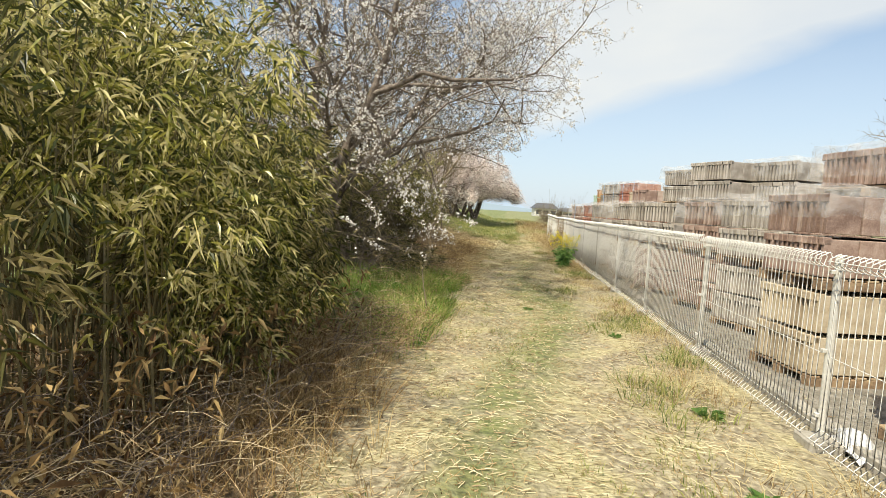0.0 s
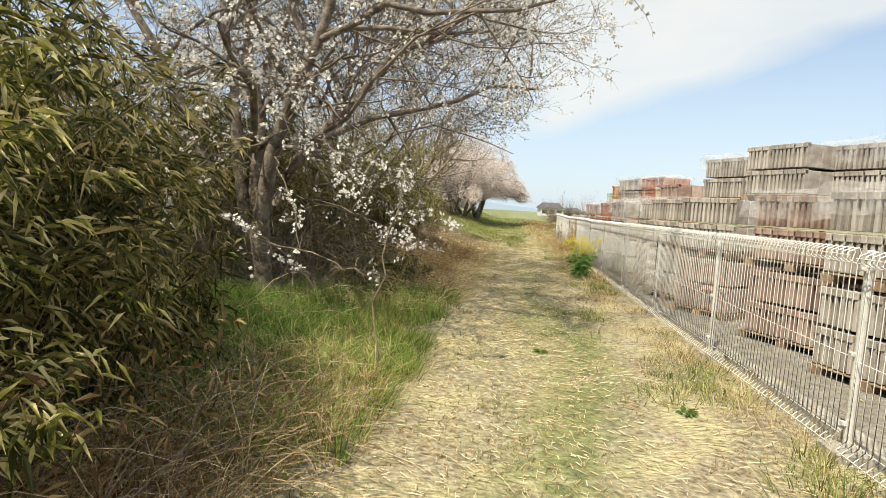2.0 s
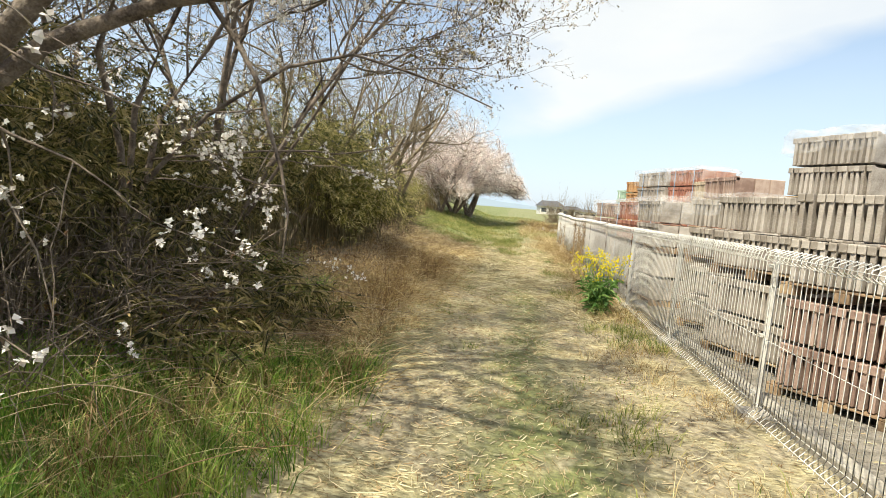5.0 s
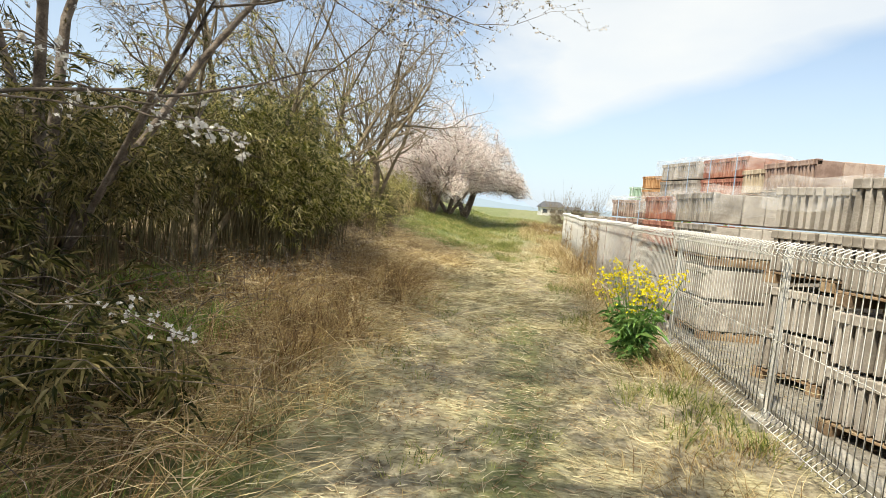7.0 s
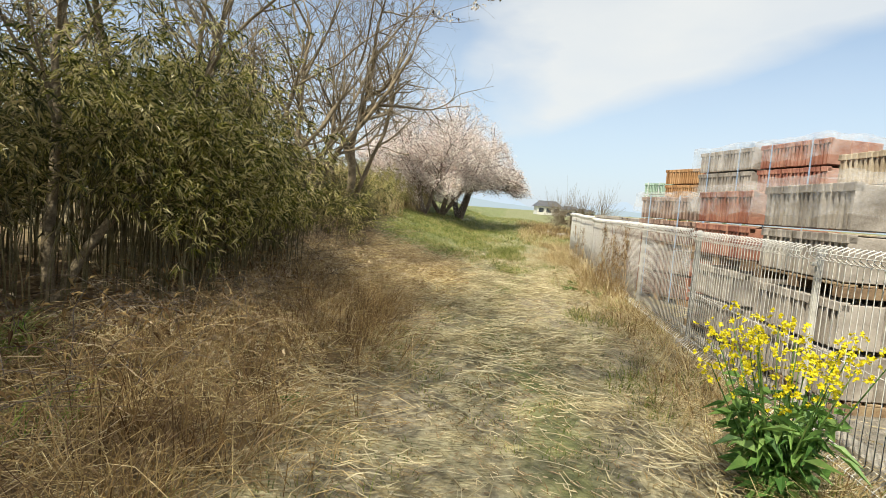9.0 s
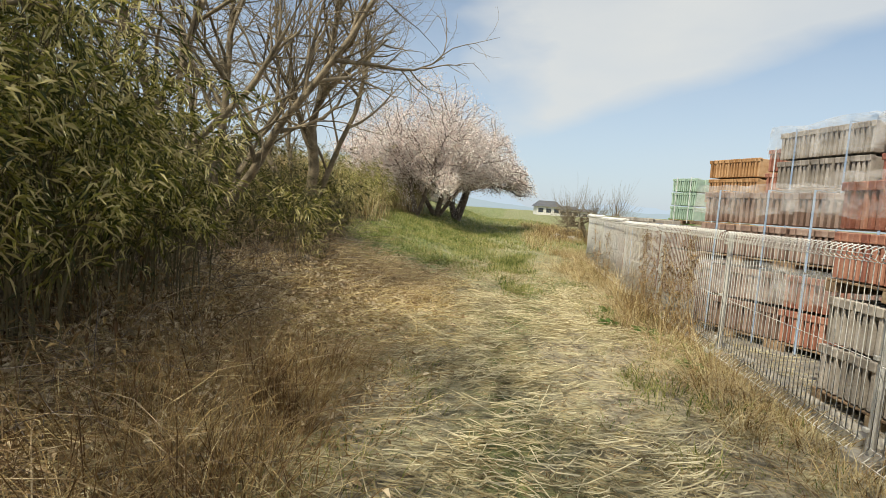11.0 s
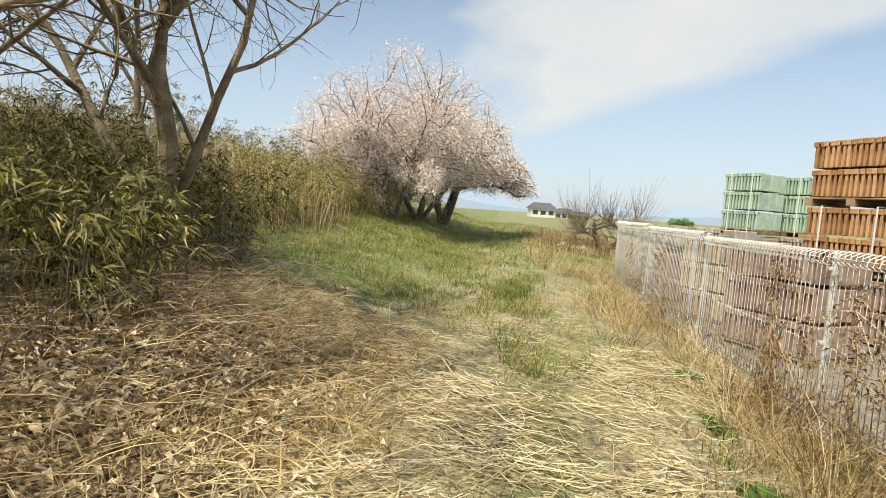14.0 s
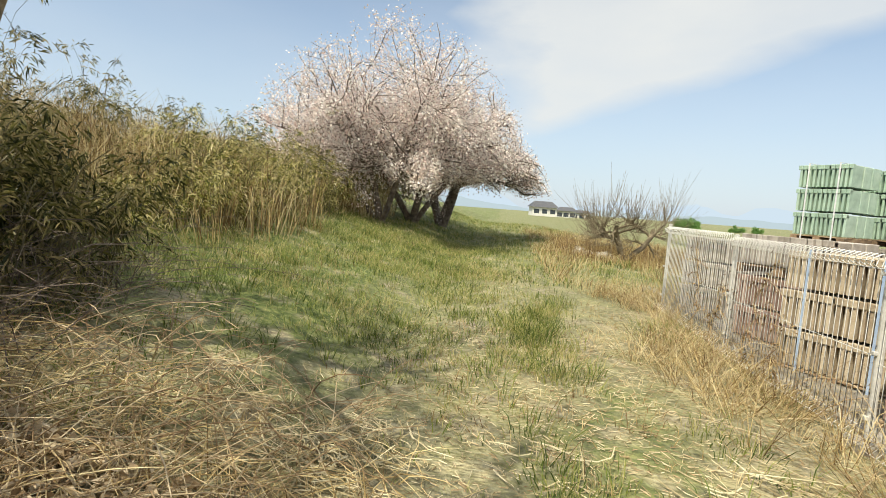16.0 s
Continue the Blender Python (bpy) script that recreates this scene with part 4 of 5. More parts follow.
def build_thickets():
    A = lambda x, y: 1.05 + 0.6 * sstep(-1.35, -1.7, x) + 1.0 * sstep(-1.6, -2.3, x) + 0.2 * math.sin(3 * y)
    lab = "dense dwarf bamboo thicket with yellow-green leaves"
    thicket("bamboo_thicket", -2.7, -1.35, 2.7, 4.5, A, 320, 23000, M_BAMBOO, 1, lab, leaf=(0.088, 0.014), lean=(0.3, 0.0), low=0.55)
    # shade on these two is put into the darker olive leaf colour
    thicket("bamboo_thicket", -3.4, -1.65, 4.3, 6.0, lambda x, y: 1.1 + 1.3 * sstep(-1.75, -2.25, x) - 0.06 * (y - 4.3), 300, 17000, M_BAMBOO_SHADED, 2, lab, leaf=(0.11, 0.015))
    thicket("bamboo_thicket", -3.2, -1.5, -0.5, 2.7, lambda x, y: 1.75 + 0.6 * sstep(-1.7, -2.5, x), 240, 14000, M_BAMBOO_SHADED, 3, "dense dwarf bamboo thicket with half shade in its leaf colour", leaf=(0.095, 0.015), lean=(0.15, 0.0), low=0.6)
    olive = "olive bamboo thicket with half shade in its leaf colour"
    # scrub and thicket are shaded by leaf colour, darker than their own
    thicket("scrub_thicket", -5.4, -2.8, 7.9, 11.2, lambda x, y: 1.75 + 0.8 * sstep(-2.9, -3.8, x), 640, 34000, M_BAMBOO_SHADED, 4, "brown scrub and bamboo behind the cherry, shade in its colour", leaf=(0.09, 0.013), low=0.4, cat="thicket")
    thicket("bamboo_thicket", -5.6, -2.95, 11.0, 14.5, lambda x, y: 1.6 + 0.45 * sstep(-3.1, -4.0, x), 600, 36000, M_BAMBOO_SHADED, 5, olive, leaf=(0.1, 0.014), low=0.45)
    # two added backings that block the bright meadow and keep the gaps dark
    thicket("bamboo_thicket", -7.6, -5.5, 7.5, 12.5, lambda x, y: 1.6, 420, 16000, M_BAMBOO_SHADED, 19, "added dark bamboo backing deep behind the verge", leaf=(0.16, 0.03), low=0.0)
    thicket("bamboo_thicket", -7.6, -5.4, 12.5, 17.5, lambda x, y: 1.6, 420, 16000, M_BAMBOO_SHADED, 20, "added dark bamboo backing deep behind the verge", leaf=(0.16, 0.03), low=0.0)
    thicket("bamboo_thicket", -4.6, -2.35, 14.6, 17.3, lambda x, y: 1.45 + 1.0 * sstep(-2.3, -3.1, x) * (1 - 0.3 * sstep(16, 17.3, y)), 520, 42000, M_BAMBOO, 6, "rounded mound of tall dark green bamboo", leaf=(0.09, 0.014), lean=(0.3, -0.12), low=0.46)
    low = "low olive bamboo below bare trees"
    thicket("bamboo_thicket", -5.6, -2.9, 17.3, 20.0, lambda x, y: 0.95, 300, 11000, M_BAMBOO_SHADED, 8, low, leaf=(0.085, 0.012), low=0.2)
    thicket("bamboo_thicket", -6.4, -3.5, 20.2, 23.0, lambda x, y: 0.75 + 0.25 * sstep(-3.6, -4.6, x), 300, 16000, M_BAMBOO_SHADED, 9, low, leaf=(0.085, 0.012), low=0.2)
    bank = "olive bamboo thicket on the grassy bank"
    thicket("bamboo_thicket", -5.4, -3.6, 23.0, 26.0, lambda x, y: 0.65 + 0.3 * math.sin(2 * y + x), 260, 13000, M_BAMBOO, 10, bank, leaf=(0.085, 0.012), low=0.25)
    thicket("bamboo_thicket", -7.8, -5.2, 22.0, 26.5, lambda x, y: 0.95 + 0.35 * math.sin(3 * y), 240, 12000, M_BAMBOO_SHADED, 11, bank, leaf=(0.09, 0.014))
    thicket("bamboo_thicket", -5.6, -3.65, 25.4, 30.0, lambda x, y: 1.15 + 0.25 * math.sin(2.7 * y), 320, 19000, M_BAMBOO, 12, bank, leaf=(0.085, 0.012), low=0.2)
    thicket("bamboo_thicket", -9.0, -3.6, 31.0, 40.0, lambda x, y: 1.2, 300, 13000, M_BAMBOO_SHADED, 13, bank, leaf=(0.14, 0.022))
    thicket("bamboo_thicket", -2.7, -1.25, 9.1, 11.4, lambda x, y: 0.5 + 0.4 * sstep(-1.5, -2.4, x), 150, 4200, M_BAMBOO_SHADED, 14, "low straggling bamboo with pale leaves by the track", leaf=(0.12, 0.016), low=0.25)
    thicket("bamboo_thicket", -4.8, -3.3, 3.4, 6.2, lambda x, y: 3.3 + 0.4 * math.sin(2.1 * y), 300, 26000, M_BAMBOO, 16, "tall bamboo thicket behind the dwarf bamboo", leaf=(0.12, 0.017), lean=(0.1, 0.0), low=0.4)
    # the scrub's dimness is in the darkened leaf colour
    thicket("scrub_thicket", -4.3, -2.75, 20.5, 22.2, lambda x, y: 1.2, 240, 13000, M_BAMBOO_SHADED, 17, "brown scrub tangled below the bare tree, dimmed in its colour", leaf=(0.09, 0.014), low=0.15, cat="thicket")
    thicket("bamboo_bush", -3.2, -2.4, 19.2, 20.5, lambda x, y: 0.95, 90, 2400, M_BAMBOO, 18, "straggling bamboo bush with dry stalks at the edge of the bank", leaf=(0.11, 0.017), low=0.2, lean=(0.25, -0.1))
    # single taller shoots standing above the bank
    for k, (x, y, hh) in enumerate(((-5.2, 22.6, 2.0), (-5.6, 23.6, 2.2), (-5.0, 24.6, 1.7), (-5.9, 25.2, 1.9), (-5.4, 26.6, 1.6), (-6.2, 27.4, 1.6), (-5.1, 28.6, 1.7), (-4.9, 30.0, 1.6))):
        thicket("bamboo_shoot", x - 0.12, x + 0.12, y - 0.12, y + 0.12, lambda a, c: hh, 5, 420, M_BAMBOO_SHADED, 50 + k, "slender leafy bamboo shoots rising above the bank", leaf=(0.085, 0.013), low=0.45, lean=(0.1, 0.0))


build_thickets()


# ---- grasses, straw, litter ----
def stuff(name, V, F, material, label, cat):
    return tagged(raw(name, V, F, material), label, cat, kind="stuff")


def flow(x, y):
    """The way the mown straw lies, turning slowly from place to place."""
    return 0.9 * np.sin(0.8 * y + 1.1 * np.sin(0.9 * x)) + 0.5 * np.sin(2.1 * x + 0.6 * y)


def patchy(scale, lo, hi, ph=0.0):
    def f(x, y):
        return sstep(lo, hi, np.sin(x * 2.1 * scale + ph + 1.3 * np.sin(y * scale)) * np.sin(y * 1.7 * scale + ph + 0.9 * np.sin(1.7 * x * scale)) * 0.5 + 0.5)
    return f


def straw(n, x0, x1, y0, y1, r, zmax=0.035, thick=(0.0012, 0.0034), size=1.0):
    x, y = r.normal((x0 + x1) / 2, (x1 - x0) / 3.2, n), r.uniform(y0, y1, n)
    m = 0.06 + 0.94 * patchy(1.0, 0.36, 0.66)(x, y) * (0.35 + 0.65 * patchy(2.3, 0.3, 0.6, 0.7)(x, y)) * (1 - 0.55 * np.exp(-((x - 0.5 - 0.15 * np.sin(1.3 * y)) / 0.28) ** 2)) > r.uniform(size=n)
    x, y = x[m], y[m]
    n = len(x)
    L = (r.gamma(2.4, 0.06, n) + 0.04) * size
    a = flow(x, y) + r.normal(0.0, 0.42, n) + (r.uniform(size=n) < 0.32) * r.uniform(0, 3.14, n)
    bend = r.normal(0, 0.2, n)
    s = np.linspace(-0.5, 0.5, 4)
    X = x[:, None] + np.cos(a)[:, None] * s * L[:, None] - np.sin(a)[:, None] * (s ** 2) * L[:, None] * bend[:, None] * 4
    Y = y[:, None] + np.sin(a)[:, None] * s * L[:, None] + np.cos(a)[:, None] * (s ** 2) * L[:, None] * bend[:, None] * 4
    tilt = r.normal(0, 0.07, n)[:, None] * s * L[:, None] * 2
    Z = h(X, Y) + 0.004 + r.uniform(0, zmax, n)[:, None] + np.abs(tilt)
    return tubes_vf(np.stack([X, Y, Z], -1), np.full((n, 4), 1.0) * r.uniform(*thick, (n, 1)), 3)


def tufts(clumps, per, xr, yr, hgt, wid, lean, r, keep=None, spread=0.06, curl=0.5):
    """Tussocks: blades fanning out of shared roots."""
    x, y = r.uniform(*xr, clumps), r.uniform(*yr, clumps)
    if keep is not None:
        m = keep(x, y) > r.uniform(size=clumps)
        x, y = x[m], y[m]
    c = len(x)
    size = r.uniform(0.45, 1.25, c)
    dx, dy = r.normal(0, spread, (c, per)), r.normal(0, spread, (c, per))
    X, Y = (x[:, None] + dx).ravel(), (y[:, None] + dy).ravel()
    n = len(X)
    way = np.repeat(np.stack([r.normal(0, 0.35, c), r.normal(0, 0.35, c)], 1), per, 0)
    ln = np.stack([dx.ravel() / spread * 0.45 + way[:, 0] + r.normal(0, 0.25, n), dy.ravel() / spread * 0.45 + way[:, 1] + r.normal(0, 0.25, n), 0 * X], 1) * lean
    H = np.repeat(size, per) * r.uniform(hgt[0], hgt[1], n)
    return blades_vf(on_ground(X, Y, -0.01), H, r.uniform(wid[0], wid[1], n), ln, curl)


def stalks(n, xr, yr, length, r, thick=(0.0015, 0.004), rise=0.6, keep=None):
    """Arching dead stalks and bramble canes."""
    x, y = r.uniform(*xr, n), r.uniform(*yr, n)
    if keep is not None:
        m = keep(x, y) > r.uniform(size=n)
        x, y = x[m], y[m]
        n = len(x)
    L = r.uniform(*length, n)
    a = r.uniform(0, 2 * np.pi, n)
    up = r.uniform(0.1, 1.0, n) * rise
    s = np.linspace(0, 1, 6)
    run = L * np.sqrt(np.clip(1 - up ** 2, 0.1, 1))
    wob = r.normal(0, 0.03, (n, 6)) * L[:, None]
    X = x[:, None] + np.cos(a)[:, None] * run[:, None] * s + np.sin(a)[:, None] * wob
    Y = y[:, None] + np.sin(a)[:, None] * run[:, None] * s + np.cos(a)[:, None] * wob
    X = np.minimum(X, np.where(x[:, None] < 0, -0.25 + 0.2 * s, 9.0))
    Z = h(x, y)[:, None] + L[:, None] * up[:, None] * (s * 1.6 - 1.1 * s ** 2) + 0.01
    Z = np.maximum(Z, h(X, Y) + 0.008)
    return tubes_vf(np.stack([X, Y, Z], -1), np.linspace(1, 0.4, 6)[None] * r.uniform(*thick, (n, 1)), 4)


def build_cover():
    r = np.random.default_rng(5)
    # short broken bits between the stalks
    for nm, count, material, size, lab in (("straw_litter", 17000, M_STRAW, 0.045, "short broken straw trodden into the track"), ("brown_litter", 15000, M_TWIG, 0.04, "dark brown plant litter on the track")):
        x, y = r.normal(0.4, 1.0, count), r.uniform(0.5, 24, count)
        L, a = r.uniform(0.3, 1.6, count) * size, flow(x, y) + r.normal(0, 0.7, count)
        dx, dy = np.cos(a) * L / 2, np.sin(a) * L / 2
        z0 = r.uniform(0.002, 0.014, count)
        P = np.stack([on_ground(x - dx, y - dy, z0), on_ground(x + dx, y + dy, z0 + r.normal(0, 0.006, count))], 1)
        V, F = tubes_vf(P, r.uniform(0.0012, 0.0034, (count, 1)) * np.ones((1, 2)), 3)
        stuff(nm, V, F, material, lab, "litter")
    edge = lambda x, y: sstep(-0.05, -1.15, x + 0.28 * np.sin(1.7 * y) + 0.2 * np.sin(4.1 * y + 1) + 0.14 * np.sin(9.3 * y + 3 * x))
    V, F = join_vf([straw(7000, -1.1, 2.0, 0.5, 12.5, r, 0.015, (0.0009, 0.0022), 0.62), straw(7500, -1.6, 2.0, 12.5, 17, r, 0.04, (0.0017, 0.004), 1.2), straw(9000, -1.9, 2.0, 16.5, 21.5, r, 0.04, (0.0017, 0.0042), 1.25), straw(1500, -1.0, 2.4, 21, 29, r, 0.02, (0.001, 0.002), 0.7), straw(1500, -2.6, -0.6, 14, 20.5, r, 0.06, (0.001, 0.0025), 0.8)])
    stuff("cut_straw", V, F, M_STRAW, "pale dry straw strewn over the track", "straw")
    bank = lambda x, y: sstep(20.4, 23.0, y - 0.25 * (x + 2) + 0.7 * np.sin(1.6 * x) + 0.5 * np.sin(3.3 * x + y)) * sstep(0.9, -0.9, x + 0.4 * np.sin(0.9 * y)) * (0.35 + 0.65 * patchy(0.8, 0.25, 0.6)(x, y))
    mid = lambda x, y: np.exp(-((x - 0.45 - 0.15 * np.sin(y)) / 0.28) ** 2) * sstep(20.2, 21.2, y) * patchy(1.1, 0.2, 0.6, 1.0)(x, y)
    V, F = tufts(4200, 16, (-2.9, -0.45), (5.0, 10.0), (0.08, 0.3), (0.004, 0.008), 0.8, r, lambda x, y: edge(x, y) * (0.3 + 0.7 * patchy(1.0, 0.15, 0.5)(x, y)), 0.05)
    V, F = join_vf([(V, F), tufts(1100, 14, (-3.1, -1.7), (11.2, 13.4), (0.1, 0.32), (0.004, 0.009), 0.8, r, patchy(0.8, 0.15, 0.5), 0.06)])
    stuff("lush_grass", V, F, M_LUSH, "tall lush green grass beside the track", "grass")
    V, F = join_vf([
                    tufts(8500, 12, (-4.8, 1.0), (20, 32), (0.04, 0.16), (0.004, 0.009), 0.9, r, bank, 0.06),
                    tufts(2200, 13, (-0.4, 1.3), (20, 26), (0.06, 0.2), (0.004, 0.008), 0.8, r, mid, 0.05),
                    tufts(1900, 22, (-0.7, 2.0), (1, 21), (0.02, 0.075), (0.003, 0.006), 1.0, r, patchy(1.4, 0.45, 0.75), 0.05, 0.4),
                    tufts(1500, 18, (1.2, 2.14), (1, 25), (0.03, 0.16), (0.003, 0.008), 1.0, r, patchy(1.5, 0.5, 0.72), 0.06),
                                        tufts(900, 16, (-2.4, -0.1), (9, 17.5), (0.03, 0.14), (0.003, 0.006), 1.0, r, lambda x, y: patchy(1.2, 0.5, 0.75, 0.4)(x, y), 0.06),
                    tufts(2600, 10, (-3.0, 4.0), (27, 46), (0.04, 0.16), (0.008, 0.016), 0.8, r, None, 0.1)])
    stuff("grass", V, F, M_GREEN, "fresh green spring grass", "grass")
    V, F = join_vf([tufts(260, 26, (-1.5, -0.55), (3.6, 6.6), (0.12, 0.36), (0.003, 0.006), 1.2, r, edge, 0.07, 0.9),
                    tufts(420, 16, (-2.0, -0.3), (0.5, 12), (0.1, 0.36), (0.003, 0.006), 1.1, r, lambda x, y: edge(x, y) * patchy(1.1, 0.3, 0.65, 2.0)(x, y), 0.06, 0.8),
                    tufts(1500, 14, (-2.8, -0.2), (11, 20.8), (0.06, 0.3), (0.003, 0.006), 1.3, r, lambda x, y: edge(x, y) * patchy(0.9, 0.2, 0.6)(x, y), 0.07, 0.9),
                    tufts(1000, 16, (1.25, 2.18), (1, 20), (0.04, 0.2), (0.003, 0.006), 1.3, r, lambda x, y: sstep(1.25, 1.9, x + 0.15 * np.sin(3 * y)) * patchy(1.3, 0.2, 0.6)(x, y), 0.06, 0.9),
                    tufts(230, 20, (1.3, 2.18), (12.6, 18.0), (0.08, 0.32), (0.003, 0.006), 1.7, r, lambda x, y: sstep(1.3, 1.8, x + 0.2 * np.sin(2.3 * y)), 0.07, 0.9),
                    tufts(480, 20, (1.15, 2.18), (17.0, 26.9), (0.12, 0.52), (0.003, 0.006), 1.8, r, lambda x, y: sstep(1.2, 1.9, x + 0.3 * np.sin(1.7 * y)) * (0.4 + 0.6 * sstep(20, 22, y)), 0.06, 0.8),
                    tufts(1500, 12, (0.9, 6.5), (26.5, 42), (0.1, 0.4), (0.006, 0.012), 0.8, r, patchy(0.6, 0.1, 0.5), 0.1),
                    tufts(2200, 9, (-4.8, 1.4), (20, 31), (0.03, 0.14), (0.003, 0.007), 1.2, r, patchy(0.8, 0.3, 0.7, 2.2), 0.07),
                    tufts(300, 22, (-6.6, -4.3), (22.5, 29.5), (0.7, 1.35), (0.004, 0.009), 0.5, r, None, 0.12, 0.6),
                    tufts(1100, 20, (-9, -3.3), (20.5, 34), (0.7, 1.5), (0.006, 0.012), 0.5, r, patchy(0.6, 0.45, 0.65), 0.12, 0.6)])
    stuff("dry_grass", V, F, M_DRY, "dry straw-coloured grass along the track and fence", "grass")
    V, F = join_vf([tufts(4200, 12, (-0.9, 2.0), (0.5, 21), (0.015, 0.055), (0.003, 0.006), 1.4, r, lambda x, y: 0.25 + 0.75 * patchy(1.3, 0.4, 0.75, 1.7)(x, y), 0.08, 0.9),
                    tufts(260, 14, (-1.4, -0.5), (4.8, 10), (0.12, 0.36), (0.003, 0.006), 1.2, r, edge, 0.06, 0.8),
                    tufts(1100, 16, (-2.3, -0.55), (-0.5, 5.0), (0.12, 0.45), (0.003, 0.006), 1.1, r, lambda x, y: edge(x, y) * patchy(0.8, 0.35, 0.7)(x, y), 0.06, 0.8),
                    tufts(260, 18, (-1.7, -0.75), (11.6, 16.5), (0.2, 0.6), (0.003, 0.006), 1.2, r, lambda x, y: 0.25 + 0.75 * patchy(0.9, 0.3, 0.6)(x, y), 0.07, 0.8),
                    tufts(900, 12, (-2.8, -0.4), (9.5, 17), (0.1, 0.42), (0.003, 0.006), 1.3, r, lambda x, y: edge(x, y) * patchy(0.7, 0.3, 0.7)(x, y), 0.06, 0.9),
                    tufts(34, 20, (1.8, 2.2), (18.3, 20.6), (0.2, 0.85), (0.003, 0.006), 1.0, r, None, 0.07, 0.8),
                    tufts(420, 16, (1.6, 7), (31, 37), (0.2, 0.5), (0.006, 0.012), 0.6, r, None, 0.12)])
    stuff("russet_weeds", V, F, M_RUST, "withered reddish-brown weeds", "weeds")
    V, F = join_vf([stalks(900, (-2.5, -0.9), (0.6, 5.4), (0.3, 1.1), r, (0.0015, 0.004), 1.0), stalks(500, (-3.0, -1.5), (9.0, 17), (0.3, 1.1), r, (0.0015, 0.004), 1.0), stalks(1100, (-4.0, -2.0), (8.2, 10.5), (0.5, 2.0), r, (0.002, 0.005), 1.2), stalks(900, (-4.8, -2.6), (20.2, 22.2), (0.4, 1.5), r, (0.0015, 0.004), 1.0), stalks(500, (-4.2, -2.2), (17, 21), (0.3, 1.2), r, (0.0015, 0.004), 1.0)])
    stuff("tangled_twigs", V, F, M_BARK, "dark tangled twigs under the bamboo", "twigs")
    n = 6000
    m = 3500
    x, y = np.concatenate([r.uniform(-2.3, -0.95, n), r.uniform(-3.0, -1.7, m)]), np.concatenate([r.uniform(0.6, 5.4, n), r.uniform(9, 17, m)])
    top = np.concatenate([np.full(n, 0.75), np.full(m, 0.35)])[:, None]
    L = r.uniform(0.03, 0.1, n + m)
    V, F = leaves_vf(on_ground(x, y, 0.02) + np.array((0, 0, 1)) * (r.uniform(0, 1, (n + m, 1)) ** 2 * top), r.normal(size=(n + m, 3)) + np.array((0, 0, -0.5)), L, L * 0.25, 0.25, 0.2)
    stuff("withered_leaves", V, F, M_RUST, "withered brown leaves hanging in the undergrowth", "leaves")
    V, F = join_vf([stalks(1500, (-2.9, -0.4), (17.4, 21.2), (0.2, 0.7), r, (0.0018, 0.0046), 0.55), stalks(1100, (-2.3, -0.35), (8.6, 13.5), (0.2, 0.75), r, (0.0012, 0.003), 0.7), stalks(1000, (-2.4, -0.3), (13, 17.5), (0.2, 0.75), r, (0.0012, 0.003), 0.6)])
    stuff("golden_stalks", V, F, M_GOLD, "heaped golden dry stalks on the verge", "stalks")
    n = 17000
    x, y = r.normal(-2.1, 0.6, n), 13.5 + 7.1 * r.uniform(0, 1, n) ** 0.5
    L = np.minimum(r.gamma(5.0, 0.0085, n) + 0.015, 0.085)
    d = r.normal(size=(n, 3)) * np.array((1, 1, 0.4))
    V, F = leaves_vf(on_ground(x, y, 0.015) + np.array((0, 0, 1)) * r.uniform(0, 0.06, (n, 1)), d, L, L * 0.5, 0.6, 0.15)
    stuff("fallen_leaves", V, F, M_DEADLEAF, "curled brown fallen leaves", "leaves")
    V, F = join_vf([stalks(1200, (-2.2, -0.65), (0.8, 6.0), (0.3, 1.0), r, (0.0015, 0.0035), 0.85), stalks(300, (-2.4, -0.7), (6.5, 12), (0.3, 1.1), r), stalks(800, (-2.9, -0.6), (9.5, 17), (0.3, 1.1), r),
                    stalks(260, (-3.2, -0.6), (17, 21), (0.3, 1.0), r, rise=0.45), stalks(520, (-2.7, -0.8), (19.6, 21.7), (0.3, 0.9), r, (0.002, 0.0048), 0.7), stalks(150, (1.55, 2.18), (17.5, 26), (0.3, 0.9), r, rise=0.9), stalks(260, (1.5, 1.95), (12.6, 21), (0.15, 0.5), r, (0.0015, 0.003), 0.5),
                    stalks(200, (-3.3, -2.4), (18.3, 20.6), (0.5, 1.1), r, (0.0015, 0.0035), 1.1)])
    stuff("dead_stalks", V, F, M_TWIG, "pale dead stalks and bramble canes", "stalks")


build_cover()


